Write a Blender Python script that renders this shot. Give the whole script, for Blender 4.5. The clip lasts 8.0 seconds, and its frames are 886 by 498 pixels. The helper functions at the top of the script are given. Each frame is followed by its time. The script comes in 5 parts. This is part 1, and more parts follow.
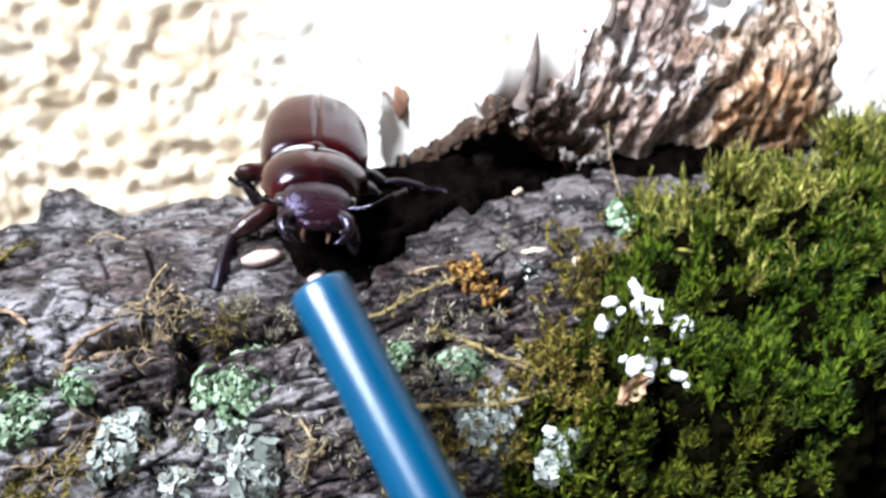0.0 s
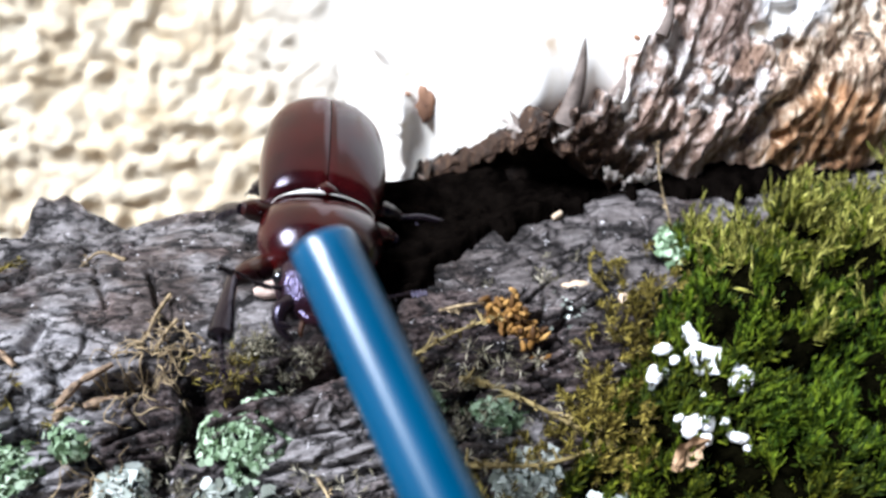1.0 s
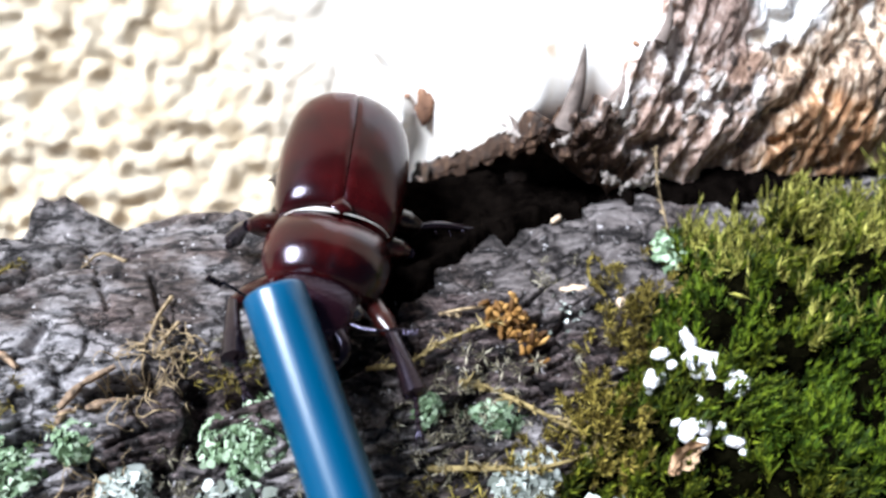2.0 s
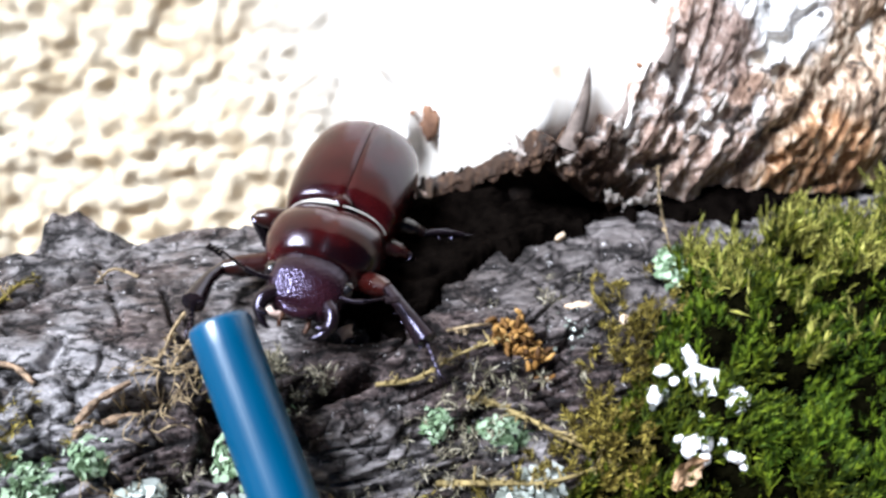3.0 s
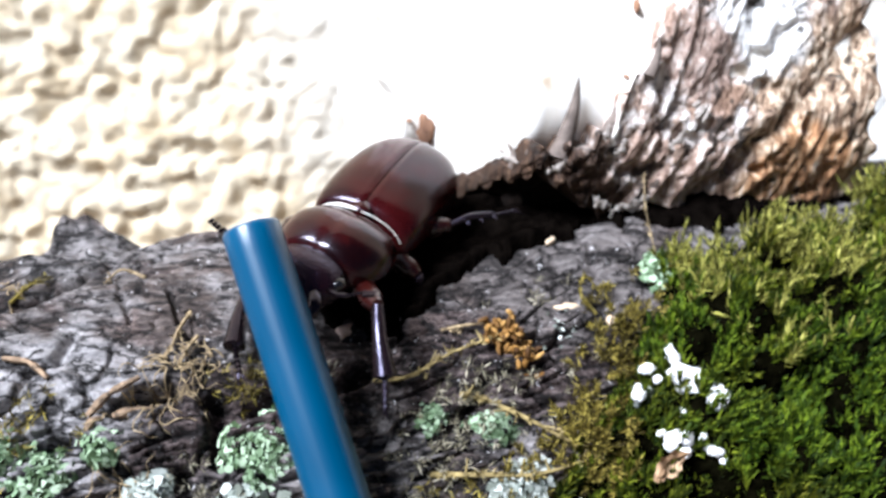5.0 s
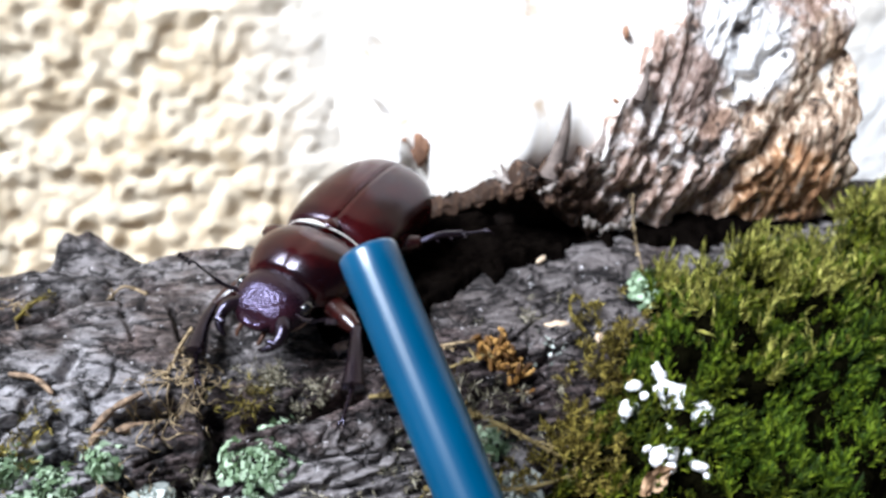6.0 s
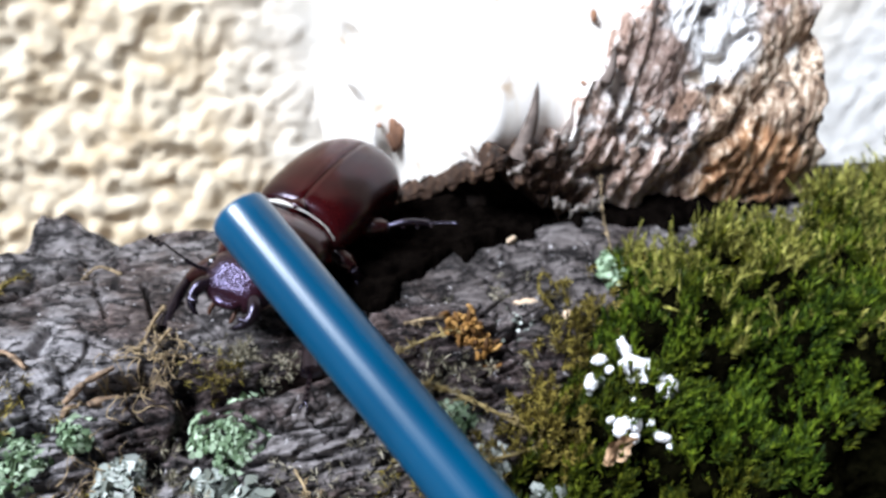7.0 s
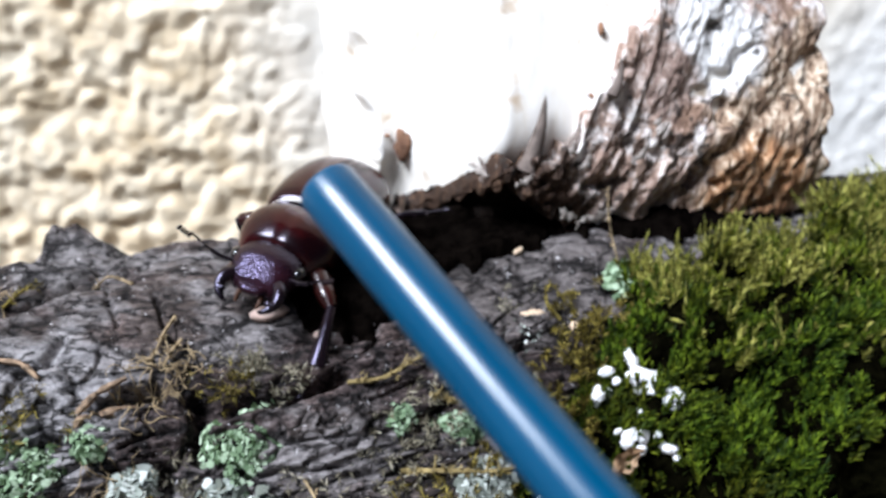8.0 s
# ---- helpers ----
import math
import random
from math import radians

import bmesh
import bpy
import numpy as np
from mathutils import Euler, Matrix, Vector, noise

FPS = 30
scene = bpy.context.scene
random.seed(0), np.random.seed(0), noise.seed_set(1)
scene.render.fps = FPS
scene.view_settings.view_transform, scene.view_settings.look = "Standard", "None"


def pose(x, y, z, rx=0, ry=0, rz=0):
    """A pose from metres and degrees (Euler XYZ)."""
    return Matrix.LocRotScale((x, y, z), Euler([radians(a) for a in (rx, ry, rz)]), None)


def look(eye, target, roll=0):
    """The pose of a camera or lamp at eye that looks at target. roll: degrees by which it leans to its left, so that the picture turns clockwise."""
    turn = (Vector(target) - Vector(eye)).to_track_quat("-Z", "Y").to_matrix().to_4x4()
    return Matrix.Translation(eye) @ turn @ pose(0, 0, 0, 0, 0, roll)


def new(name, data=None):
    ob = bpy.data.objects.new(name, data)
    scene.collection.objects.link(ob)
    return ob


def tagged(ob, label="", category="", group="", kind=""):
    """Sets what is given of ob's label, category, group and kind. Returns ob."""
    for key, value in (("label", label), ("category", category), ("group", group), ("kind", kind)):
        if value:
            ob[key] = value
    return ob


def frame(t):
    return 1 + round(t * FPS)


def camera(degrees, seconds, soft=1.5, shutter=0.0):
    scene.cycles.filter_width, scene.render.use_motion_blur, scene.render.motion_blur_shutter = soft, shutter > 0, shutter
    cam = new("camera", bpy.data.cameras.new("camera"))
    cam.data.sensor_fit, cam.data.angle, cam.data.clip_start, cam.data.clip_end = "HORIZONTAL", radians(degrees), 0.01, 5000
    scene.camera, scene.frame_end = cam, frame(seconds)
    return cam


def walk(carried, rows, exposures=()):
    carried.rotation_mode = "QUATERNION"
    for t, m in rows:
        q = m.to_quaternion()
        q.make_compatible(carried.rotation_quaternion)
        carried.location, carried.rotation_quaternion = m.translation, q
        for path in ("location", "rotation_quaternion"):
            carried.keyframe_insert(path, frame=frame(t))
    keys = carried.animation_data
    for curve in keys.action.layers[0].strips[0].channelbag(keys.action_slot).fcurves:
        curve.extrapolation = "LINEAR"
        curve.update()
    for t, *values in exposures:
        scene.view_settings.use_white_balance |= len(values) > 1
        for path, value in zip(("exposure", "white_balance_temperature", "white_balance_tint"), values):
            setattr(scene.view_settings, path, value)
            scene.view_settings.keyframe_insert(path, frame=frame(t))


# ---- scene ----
cam = camera(56.8, 8.0, 2.9, 0.5)
# a close-up lens: the wall behind lies out of focus
cam.data.dof.use_dof, cam.data.dof.focus_distance, cam.data.dof.aperture_fstop = True, 0.128, 22.0
METRES, EYE, TILT, LEAN, TURN = 0.055, 0.16, -20.0, 0.0, 0.0
ROWS = [
    (0.0, 0.0, 0.0, 0.0, 0.0, 0.0, -0.0),
    (0.5, -0.0263, 0.0933, 0.0795, 0.01, -0.76, -0.45),
    (1.0, -0.1218, 0.2793, 0.2032, -0.28, -2.37, -1.56),
    (2.5, -0.1675, 0.2502, 0.2459, -1.04, -2.64, -2.08),
    (3.0, -0.1974, 0.213, 0.2718, -1.32, -2.36, -2.29),
    (3.5, -0.1675, 0.142, 0.2496, -1.59, -2.21, -2.21),
    (4.0, -0.1919, 0.1442, 0.2502, -1.6, -2.14, -2.32),
    (5.5, -0.205, 0.0501, 0.2983, -1.92, -1.79, -2.76),
    (6.0, -0.2124, 0.0103, 0.32, -2.22, -1.59, -2.89),
    (6.5, -0.1544, -0.0263, 0.2669, -2.43, -1.6, -2.64),
    (7.0, -0.1151, -0.0446, 0.2441, -2.46, -1.43, -2.52),
    (7.5, -0.1465, -0.0607, 0.2689, -2.39, -1.19, -2.71),
    (8.0, -0.1511, -0.0659, 0.2761, -2.52, -1.28, -2.8),
]
EXPOSURES = [(0.0, 1.5, 5650, 10), (0.5, 1.37, 5650, 10), (1.0, 1.25, 5650, 10), (2.5, 1.44, 5650, 10),
             (4.0, 1.38, 5650, 10), (5.5, 1.31, 5650, 10), (6.5, 0.94, 5650, 10), (7.5, 0.94, 5650, 10), (8.0, 0.79, 5650, 10)]
walk(cam, [(t, pose(0, 0, EYE, TILT, LEAN, TURN) @ pose(METRES * x, METRES * y, METRES * z, 90 + pitch, roll, yaw))
           for t, x, y, z, yaw, pitch, roll in ROWS], EXPOSURES)

# ---- light ----
SUN_TRAVEL = Vector((0.54, 0.38, -0.75)).normalized()
world = bpy.data.worlds.new("sky")
scene.world = world
world.use_nodes = True
wn = world.node_tree
sky = wn.nodes.new("ShaderNodeTexSky")
sky.sky_type, sky.sun_disc = "NISHITA", False
sky.sun_elevation = math.asin(-SUN_TRAVEL.z)
sky.sun_rotation = math.atan2(-SUN_TRAVEL.x, -SUN_TRAVEL.y)
wn.links.new(sky.outputs[0], wn.nodes["Background"].inputs[0])
wn.nodes["Background"].inputs[1].default_value = 0.0075
sun = new("sun", bpy.data.lights.new("sun", "SUN"))
sun.data.energy, sun.data.angle, sun.data.color = 4.7, radians(24), (1.0, 0.985, 0.97)
sun.matrix_world = look((-0.6, -0.5, 1.2), Vector((-0.6, -0.5, 1.2)) + SUN_TRAVEL)


# ---- noise on arrays ----
def hashed(ix, iy, iz, seed):
    h = (ix * 374761393 + iy * 668265263 + iz * 2147483647 + seed * 1274126177) & 0xFFFFFFFF
    h = ((h ^ (h >> 13)) * 1274126177) & 0xFFFFFFFF
    h = ((h ^ (h >> 16)) * 2246822519) & 0xFFFFFFFF
    return ((h ^ (h >> 15)) & 0xFFFFFF) / float(0xFFFFFF)


def smooth_noise(x, y, z=0.0, seed=0):
    """Smooth value noise, 0 to 1."""
    x, y, z = np.broadcast_arrays(np.asarray(x, float), np.asarray(y, float), np.asarray(z, float))
    fx, fy, fz = np.floor(x), np.floor(y), np.floor(z)
    u, v, w = x - fx, y - fy, z - fz
    u, v, w = (c * c * c * (c * (c * 6 - 15) + 10) for c in (u, v, w))
    ix, iy, iz = (c.astype(np.int64) for c in (fx, fy, fz))
    total = 0.0
    for a in (0, 1):
        for b in (0, 1):
            for c in (0, 1):
                total = total + hashed(ix + a, iy + b, iz + c, seed) * (u if a else 1 - u) * (v if b else 1 - v) * (w if c else 1 - w)
    return total


def fbm(x, y, z=0.0, octaves=4, seed=0):
    """Sum of octaves, about -1 to 1."""
    total, amp, norm = 0.0, 1.0, 0.0
    for k in range(octaves):
        total = total + amp * (smooth_noise(np.asarray(x) * 2 ** k, np.asarray(y) * 2 ** k, np.asarray(z) * 2 ** k, seed + 17 * k) * 2 - 1)
        norm, amp = norm + amp, amp * 0.5
    return total / norm * 1.6


def cells(x, y, seed=0):
    """Distances to the nearest and second nearest cell point, and the nearest cell's random value."""
    x, y = np.broadcast_arrays(np.asarray(x, float), np.asarray(y, float))
    ix, iy = np.floor(x).astype(np.int64), np.floor(y).astype(np.int64)
    d1, d2, rnd = np.full(x.shape, 9.0), np.full(x.shape, 9.0), np.zeros(x.shape)
    for a in (-1, 0, 1):
        for b in (-1, 0, 1):
            px = ix + a + hashed(ix + a, iy + b, 0, seed)
            py = iy + b + hashed(ix + a, iy + b, 1, seed)
            d = np.hypot(px - x, py - y)
            near = d < d1
            d2 = np.where(near, d1, np.minimum(d2, d))
            rnd = np.where(near, hashed(ix + a, iy + b, 2, seed), rnd)
            d1 = np.where(near, d, d1)
    return d1, d2, rnd


def ramp(x, a, b):
    k = np.clip((np.asarray(x, float) - a) / (b - a), 0, 1)
    return k * k * (3 - 2 * k)


# ---- meshes ----
class Shape:
    """Collects vertices and faces of one mesh."""

    def __init__(self):
        self.verts, self.faces, self.count = [], [], 0

    def add(self, verts, faces):
        verts = np.asarray(verts, float).reshape(-1, 3)
        faces = np.asarray(faces, np.int64)
        self.verts.append(verts)
        self.faces.append(faces + self.count)
        self.count += len(verts)
        return self

    def mesh(self, name, smooth=True):
        me = bpy.data.meshes.new(name)
        v = np.concatenate(self.verts)
        me.vertices.add(len(v))
        me.vertices.foreach_set("co", v.astype(np.float32).ravel())
        loops = np.concatenate([f.ravel() for f in self.faces])
        sizes = np.concatenate([np.full(len(f), f.shape[1]) for f in self.faces])
        me.loops.add(len(loops))
        me.loops.foreach_set("vertex_index", loops.astype(np.int32))
        me.polygons.add(len(sizes))
        me.polygons.foreach_set("loop_start", np.concatenate([[0], np.cumsum(sizes)[:-1]]).astype(np.int32))
        me.polygons.foreach_set("use_smooth", np.full(len(sizes), smooth))
        me.update(calc_edges=True)
        me.validate()
        return me


def grid_faces(rows, cols, wrap=False):
    i, j = np.meshgrid(np.arange(rows - 1), np.arange(cols if wrap else cols - 1), indexing="ij")
    k = (j + 1) % cols
    return np.stack([i * cols + j, i * cols + k, (i + 1) * cols + k, (i + 1) * cols + j], -1).reshape(-1, 4)


def part(name, shape, material, parent, label="", smooth=True):
    """One mesh object under a thing or a part."""
    ob = new(name, shape.mesh(name, smooth))
    ob.data.materials.append(material)
    ob.parent = parent
    if label:
        tagged(ob, label)
    return ob


def thing(name, shape, material, label, category, group="", kind="", smooth=True):
    ob = new(name, shape.mesh(name, smooth))
    ob.data.materials.append(material)
    return tagged(ob, label, category, group, kind)


def tube(points, radii, sides=8, closed=True):
    """A bent tapered rod through the points."""
    p = np.asarray(points, float)
    r = np.broadcast_to(np.asarray(radii, float), (len(p),))
    t = np.gradient(p, axis=0)
    t /= np.linalg.norm(t, axis=1)[:, None] + 1e-12
    ref = np.array([0.31, 0.17, 0.93])
    a = np.cross(t, ref)
    a /= np.linalg.norm(a, axis=1)[:, None] + 1e-12
    b = np.cross(t, a)
    ang = np.linspace(0, 2 * np.pi, sides, endpoint=False)
    v = p[:, None] + r[:, None, None] * (np.cos(ang)[None, :, None] * a[:, None] + np.sin(ang)[None, :, None] * b[:, None])
    sh = Shape().add(v, grid_faces(len(p), sides, True))
    if closed:
        n = (len(p) - 1) * sides
        tips = np.concatenate([v.reshape(-1, 3)[:sides], v.reshape(-1, 3)[n:], p[:1] - t[:1] * r[0] * 0.4, p[-1:] + t[-1:] * r[-1] * 0.4])
        k = np.arange(sides)
        sh.add(tips, np.stack([(k + 1) % sides, k, np.full(sides, 2 * sides)], -1))
        sh.add(tips, np.stack([sides + k, sides + (k + 1) % sides, np.full(sides, 2 * sides + 1)], -1))
    return sh


def smooth_path(points, n):
    """A rounded way through few points."""
    p = np.asarray(points, float)
    q = np.concatenate([[2 * p[0] - p[1]], p, [2 * p[-1] - p[-2]]])
    u = np.linspace(0, len(p) - 1 - 1e-9, n)
    i = u.astype(int)
    f = (u - i)[:, None]
    a, b, c, d = q[i], q[i + 1], q[i + 2], q[i + 3]
    return 0.5 * (2 * b + (c - a) * f + (2 * a - 5 * b + 4 * c - d) * f ** 2 + (3 * b - a - 3 * c + d) * f ** 3)


def merge(*shapes):
    out = Shape()
    for s in shapes:
        for v, f, base in zip(s.verts, s.faces, np.cumsum([0] + [len(v) for v in s.verts])[:-1]):
            out.add(v, f - base)
    return out


def ball(centre, radii, rows=12, cols=16):
    th = np.linspace(0, np.pi, rows)
    ph = np.linspace(0, 2 * np.pi, cols, endpoint=False)
    v = np.stack([np.sin(th)[:, None] * np.cos(ph), np.sin(th)[:, None] * np.sin(ph), np.cos(th)[:, None] * np.ones(cols)], -1)
    return Shape().add(v * np.asarray(radii) + np.asarray(centre), grid_faces(rows, cols, True))


# ---- the log's own space: s along, v back, h up from the axis ----
AXIS = np.array((0.0, 0.171, 0.0522))
ALONG = np.array((0.952384, 0.300753, 0.050125))
BACK = np.array((-0.301131, 0.953583, 0.0))
UP = np.array((-0.047799, -0.015094, 0.998743))
RADIUS = 0.06


def in_log(s, v, h):
    s, v, h = np.broadcast_arrays(np.asarray(s, float), np.asarray(v, float), np.asarray(h, float))
    return AXIS + s[..., None] * ALONG + v[..., None] * BACK + h[..., None] * UP


# ---- materials ----
class Nodes:
    """A Principled material that is built up node by node."""

    def __init__(self, name, rough=0.6, metal=0.0, specular=0.5):
        self.mat = bpy.data.materials.new(name)
        self.mat.use_nodes = True
        self.tree = self.mat.node_tree
        self.bsdf = self.tree.nodes["Principled BSDF"]
        self.bsdf.inputs["Roughness"].default_value = rough
        self.bsdf.inputs["Metallic"].default_value = metal
        self.bsdf.inputs["Specular IOR Level"].default_value = specular
        self.coord = self.tree.nodes.new("ShaderNodeTexCoord").outputs["Object"]

    def node(self, kind, **values):
        n = self.tree.nodes.new(kind)
        for key, value in values.items():
            n.inputs[key.replace("_", " ")].default_value = value
        return n

    def link(self, a, b):
        self.tree.links.new(a, b)

    def stretched(self, scale, turn=(0, 0, 0)):
        m = self.node("ShaderNodeMapping")
        m.inputs["Scale"].default_value = scale
        m.inputs["Rotation"].default_value = [radians(a) for a in turn]
        self.link(self.coord, m.inputs["Vector"])
        return m.outputs[0]

    def noise(self, scale, detail=5.0, rough=0.6, vector=None):
        n = self.node("ShaderNodeTexNoise", Scale=scale, Detail=detail, Roughness=rough)
        self.link(vector or self.coord, n.inputs["Vector"])
        return n.outputs[0]

    def steps(self, value, stops):
        n = self.node("ShaderNodeValToRGB")
        el = n.color_ramp.elements
        while len(el) < len(stops):
            el.new(0.5)
        for e, (at, colour) in zip(el, stops):
            e.position, e.color = at, (*colour, 1) if len(colour) == 3 else colour
        self.link(value, n.inputs[0])
        return n.outputs[0]

    def mix(self, factor, a, b, blend="MIX"):
        n = self.tree.nodes.new("ShaderNodeMix")
        n.data_type, n.blend_type = "RGBA", blend
        for socket, value in ((n.inputs[0], factor), (n.inputs[6], a), (n.inputs[7], b)):
            if hasattr(value, "is_linked"):
                self.link(value, socket)
            else:
                socket.default_value = value if isinstance(value, float) else (*value, 1)
        return n.outputs[2]

    def colour(self, value):
        if hasattr(value, "is_linked"):
            self.link(value, self.bsdf.inputs["Base Color"])
        else:
            self.bsdf.inputs["Base Color"].default_value = (*value, 1)
        return self

    def bump(self, value, strength, distance):
        n = self.node("ShaderNodeBump", Strength=strength, Distance=distance)
        self.link(value, n.inputs["Height"])
        self.link(n.outputs[0], self.bsdf.inputs["Normal"])
        return self

    def rough(self, value, lo, hi):
        n = self.node("ShaderNodeMapRange", To_Min=lo, To_Max=hi)
        self.link(value, n.inputs[0])
        self.link(n.outputs[0], self.bsdf.inputs["Roughness"])
        return self

    def stain_or_shade(self, s, v, h, size):
        """A patch round a place, with a ragged edge, for stains and painted shade."""
        d = self.node("ShaderNodeVectorMath")
        d.operation = "DISTANCE"
        self.link(self.coord, d.inputs[0])
        d.inputs[1].default_value = Vector(in_log(s, v, h))
        ragged = self.node("ShaderNodeMath")
        ragged.operation = "MULTIPLY_ADD"
        self.link(self.noise(130, 4), ragged.inputs[0])
        ragged.inputs[1].default_value = -size * 1.1
        self.link(d.outputs["Value"], ragged.inputs[2])
        m = self.node("ShaderNodeMapRange", From_Min=size * 0.55, From_Max=size * 0.25)
        self.link(ragged.outputs[0], m.inputs[0])
        return m.outputs[0]


def mat_stucco():
    n = Nodes("stucco", 0.9, specular=0.2)
    a = n.noise(60, 4)
    cream = n.steps(a, [(0.3, (0.80, 0.63, 0.40)), (0.7, (0.90, 0.80, 0.62))])
    # whiter patches paint the blown-out sun glare round the stump into the wall
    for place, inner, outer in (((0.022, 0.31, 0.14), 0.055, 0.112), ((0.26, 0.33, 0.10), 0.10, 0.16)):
        glare = n.node("ShaderNodeVectorMath")
        glare.operation = "DISTANCE"
        n.link(n.coord, glare.inputs[0])
        glare.inputs[1].default_value = place
        cream = n.mix(n.steps(glare.outputs["Value"], [(inner, (1, 1, 1)), (outer, (0, 0, 0))]), cream, (0.92, 0.90, 0.85))
    n.colour(cream)
    return n.bump(n.noise(900, 3), 0.25, 0.0006).mat


def mat_bark():
    """Weathered grey plates with fine cracks, dark rotten brown between them."""
    n = Nodes("bark", 0.8, specular=0.18)
    along = n.stretched((0.45, 1, 1.1), (0, 0, -17))
    grain = n.noise(420, 8, 0.72, along)
    fibre = n.noise(1300, 5, 0.7, n.stretched((0.3, 1, 1.2), (0, 0, -17)))
    tone = n.mix(0.4, grain, fibre)
    blot = n.noise(52, 6, 0.66, n.stretched((0.7, 1, 1.2), (0, 0, -17)))
    plate = n.steps(tone, [(0.37, (0.016, 0.014, 0.014)), (0.45, (0.112, 0.100, 0.098)), (0.56, (0.205, 0.188, 0.186)), (0.68, (0.35, 0.328, 0.327))])
    brown = n.steps(tone, [(0.38, (0.008, 0.006, 0.005)), (0.48, (0.045, 0.034, 0.030)), (0.58, (0.115, 0.092, 0.084)), (0.70, (0.30, 0.27, 0.26))])
    base = n.mix(n.steps(blot, [(0.44, (1, 1, 1)), (0.53, (0, 0, 0))]), plate, brown)
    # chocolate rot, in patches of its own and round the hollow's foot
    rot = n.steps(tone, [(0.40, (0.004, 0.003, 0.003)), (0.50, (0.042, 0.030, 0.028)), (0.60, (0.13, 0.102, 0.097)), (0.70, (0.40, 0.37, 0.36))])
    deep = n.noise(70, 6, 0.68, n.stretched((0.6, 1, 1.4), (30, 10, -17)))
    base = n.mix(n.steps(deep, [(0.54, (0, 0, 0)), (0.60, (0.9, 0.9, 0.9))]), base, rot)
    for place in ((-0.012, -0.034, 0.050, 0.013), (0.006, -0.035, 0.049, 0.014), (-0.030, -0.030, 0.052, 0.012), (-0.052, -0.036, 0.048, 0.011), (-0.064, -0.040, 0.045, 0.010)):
        base = n.mix(n.stain_or_shade(*place), base, rot)
    warm = n.noise(85, 5, 0.55, n.stretched((1, 1, 1), (20, 40, 10)))
    base = n.mix(n.steps(warm, [(0.57, (0, 0, 0)), (0.68, (0.6, 0.6, 0.6))]), base, n.steps(tone, [(0.40, (0.020, 0.012, 0.010)), (0.60, (0.20, 0.145, 0.13))]))
    # bare ashen plates where the outer bark has flaked off
    for place in ((-0.079, -0.031, 0.0525, 0.017), (-0.085, -0.037, 0.048, 0.012), (-0.058, -0.050, 0.033, 0.008)):
        base = n.mix(n.mix(n.stain_or_shade(*place), (0.0, 0.0, 0.0), (0.85, 0.85, 0.85)), base, n.steps(tone, [(0.36, (0.06, 0.056, 0.058)), (0.46, (0.21, 0.198, 0.200)), (0.62, (0.37, 0.355, 0.36))]))
    for place in ((0.010, -0.019, 0.057, 0.016), (0.026, -0.016, 0.058, 0.014)):
        base = n.mix(n.mix(n.stain_or_shade(*place), (0.0, 0.0, 0.0), (0.8, 0.8, 0.8)), base, n.steps(tone, [(0.36, (0.04, 0.033, 0.031)), (0.48, (0.115, 0.100, 0.096)), (0.64, (0.21, 0.188, 0.182))]))
    drift = n.node("ShaderNodeVectorMath")
    drift.operation = "MULTIPLY_ADD"
    wobble = n.node("ShaderNodeTexNoise", Scale=240.0, Detail=6.0, Roughness=0.65)
    n.link(n.coord, wobble.inputs["Vector"])
    n.link(wobble.outputs["Color"], drift.inputs[0])
    drift.inputs[1].default_value = (0.0045, 0.0045, 0.0045)
    n.link(n.stretched((0.5, 1.0, 1.0), (0, 0, -17)), drift.inputs[2])
    lines = []
    for scale, wide, where in ((100.0, 0.080, 0.36), (270.0, 0.10, 0.44)):
        web = n.node("ShaderNodeTexVoronoi", Scale=scale)
        web.feature = "DISTANCE_TO_EDGE"
        n.link(drift.outputs[0], web.inputs["Vector"])
        line = n.steps(web.outputs["Distance"], [(0.0, (0, 0, 0)), (wide, (1, 1, 1))])
        lines.append(n.mix(n.steps(n.noise(scale * 0.7, 4), [(where, (0, 0, 0)), (where + 0.08, (1, 1, 1))]), (1, 1, 1), line))
    crack = n.mix(1.0, lines[0], lines[1], "MULTIPLY")
    base = n.mix(crack, (0.006, 0.005, 0.005), base)
    pits = n.noise(520, 5, 0.72, along)
    base = n.mix(n.steps(pits, [(0.36, (0.95, 0.95, 0.95)), (0.41, (0, 0, 0))]), base, (0.004, 0.003, 0.003))
    flecks = n.noise(820, 3, 0.6)
    base = n.mix(n.steps(flecks, [(0.66, (0, 0, 0)), (0.70, (0.8, 0.8, 0.8))]), base, (0.50, 0.48, 0.48))
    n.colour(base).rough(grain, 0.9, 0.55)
    return n.bump(n.mix(0.5, tone, crack), 0.9, 0.0007).mat


def mat_simple(name, dark, light, scale, rough=0.8, bump=0.3, depth=0.0005, specular=0.3, glow_depth=0.0):
    n = Nodes(name, rough, specular=specular)
    a = n.noise(scale, 5)
    n.colour(n.steps(a, [(0.3, dark), (0.7, light)]))
    if glow_depth:
        n.bsdf.inputs["Subsurface Weight"].default_value = glow_depth
        n.bsdf.inputs["Subsurface Radius"].default_value = (0.001, 0.001, 0.0005)
    return n.bump(n.noise(scale * 4, 4), bump, depth).mat


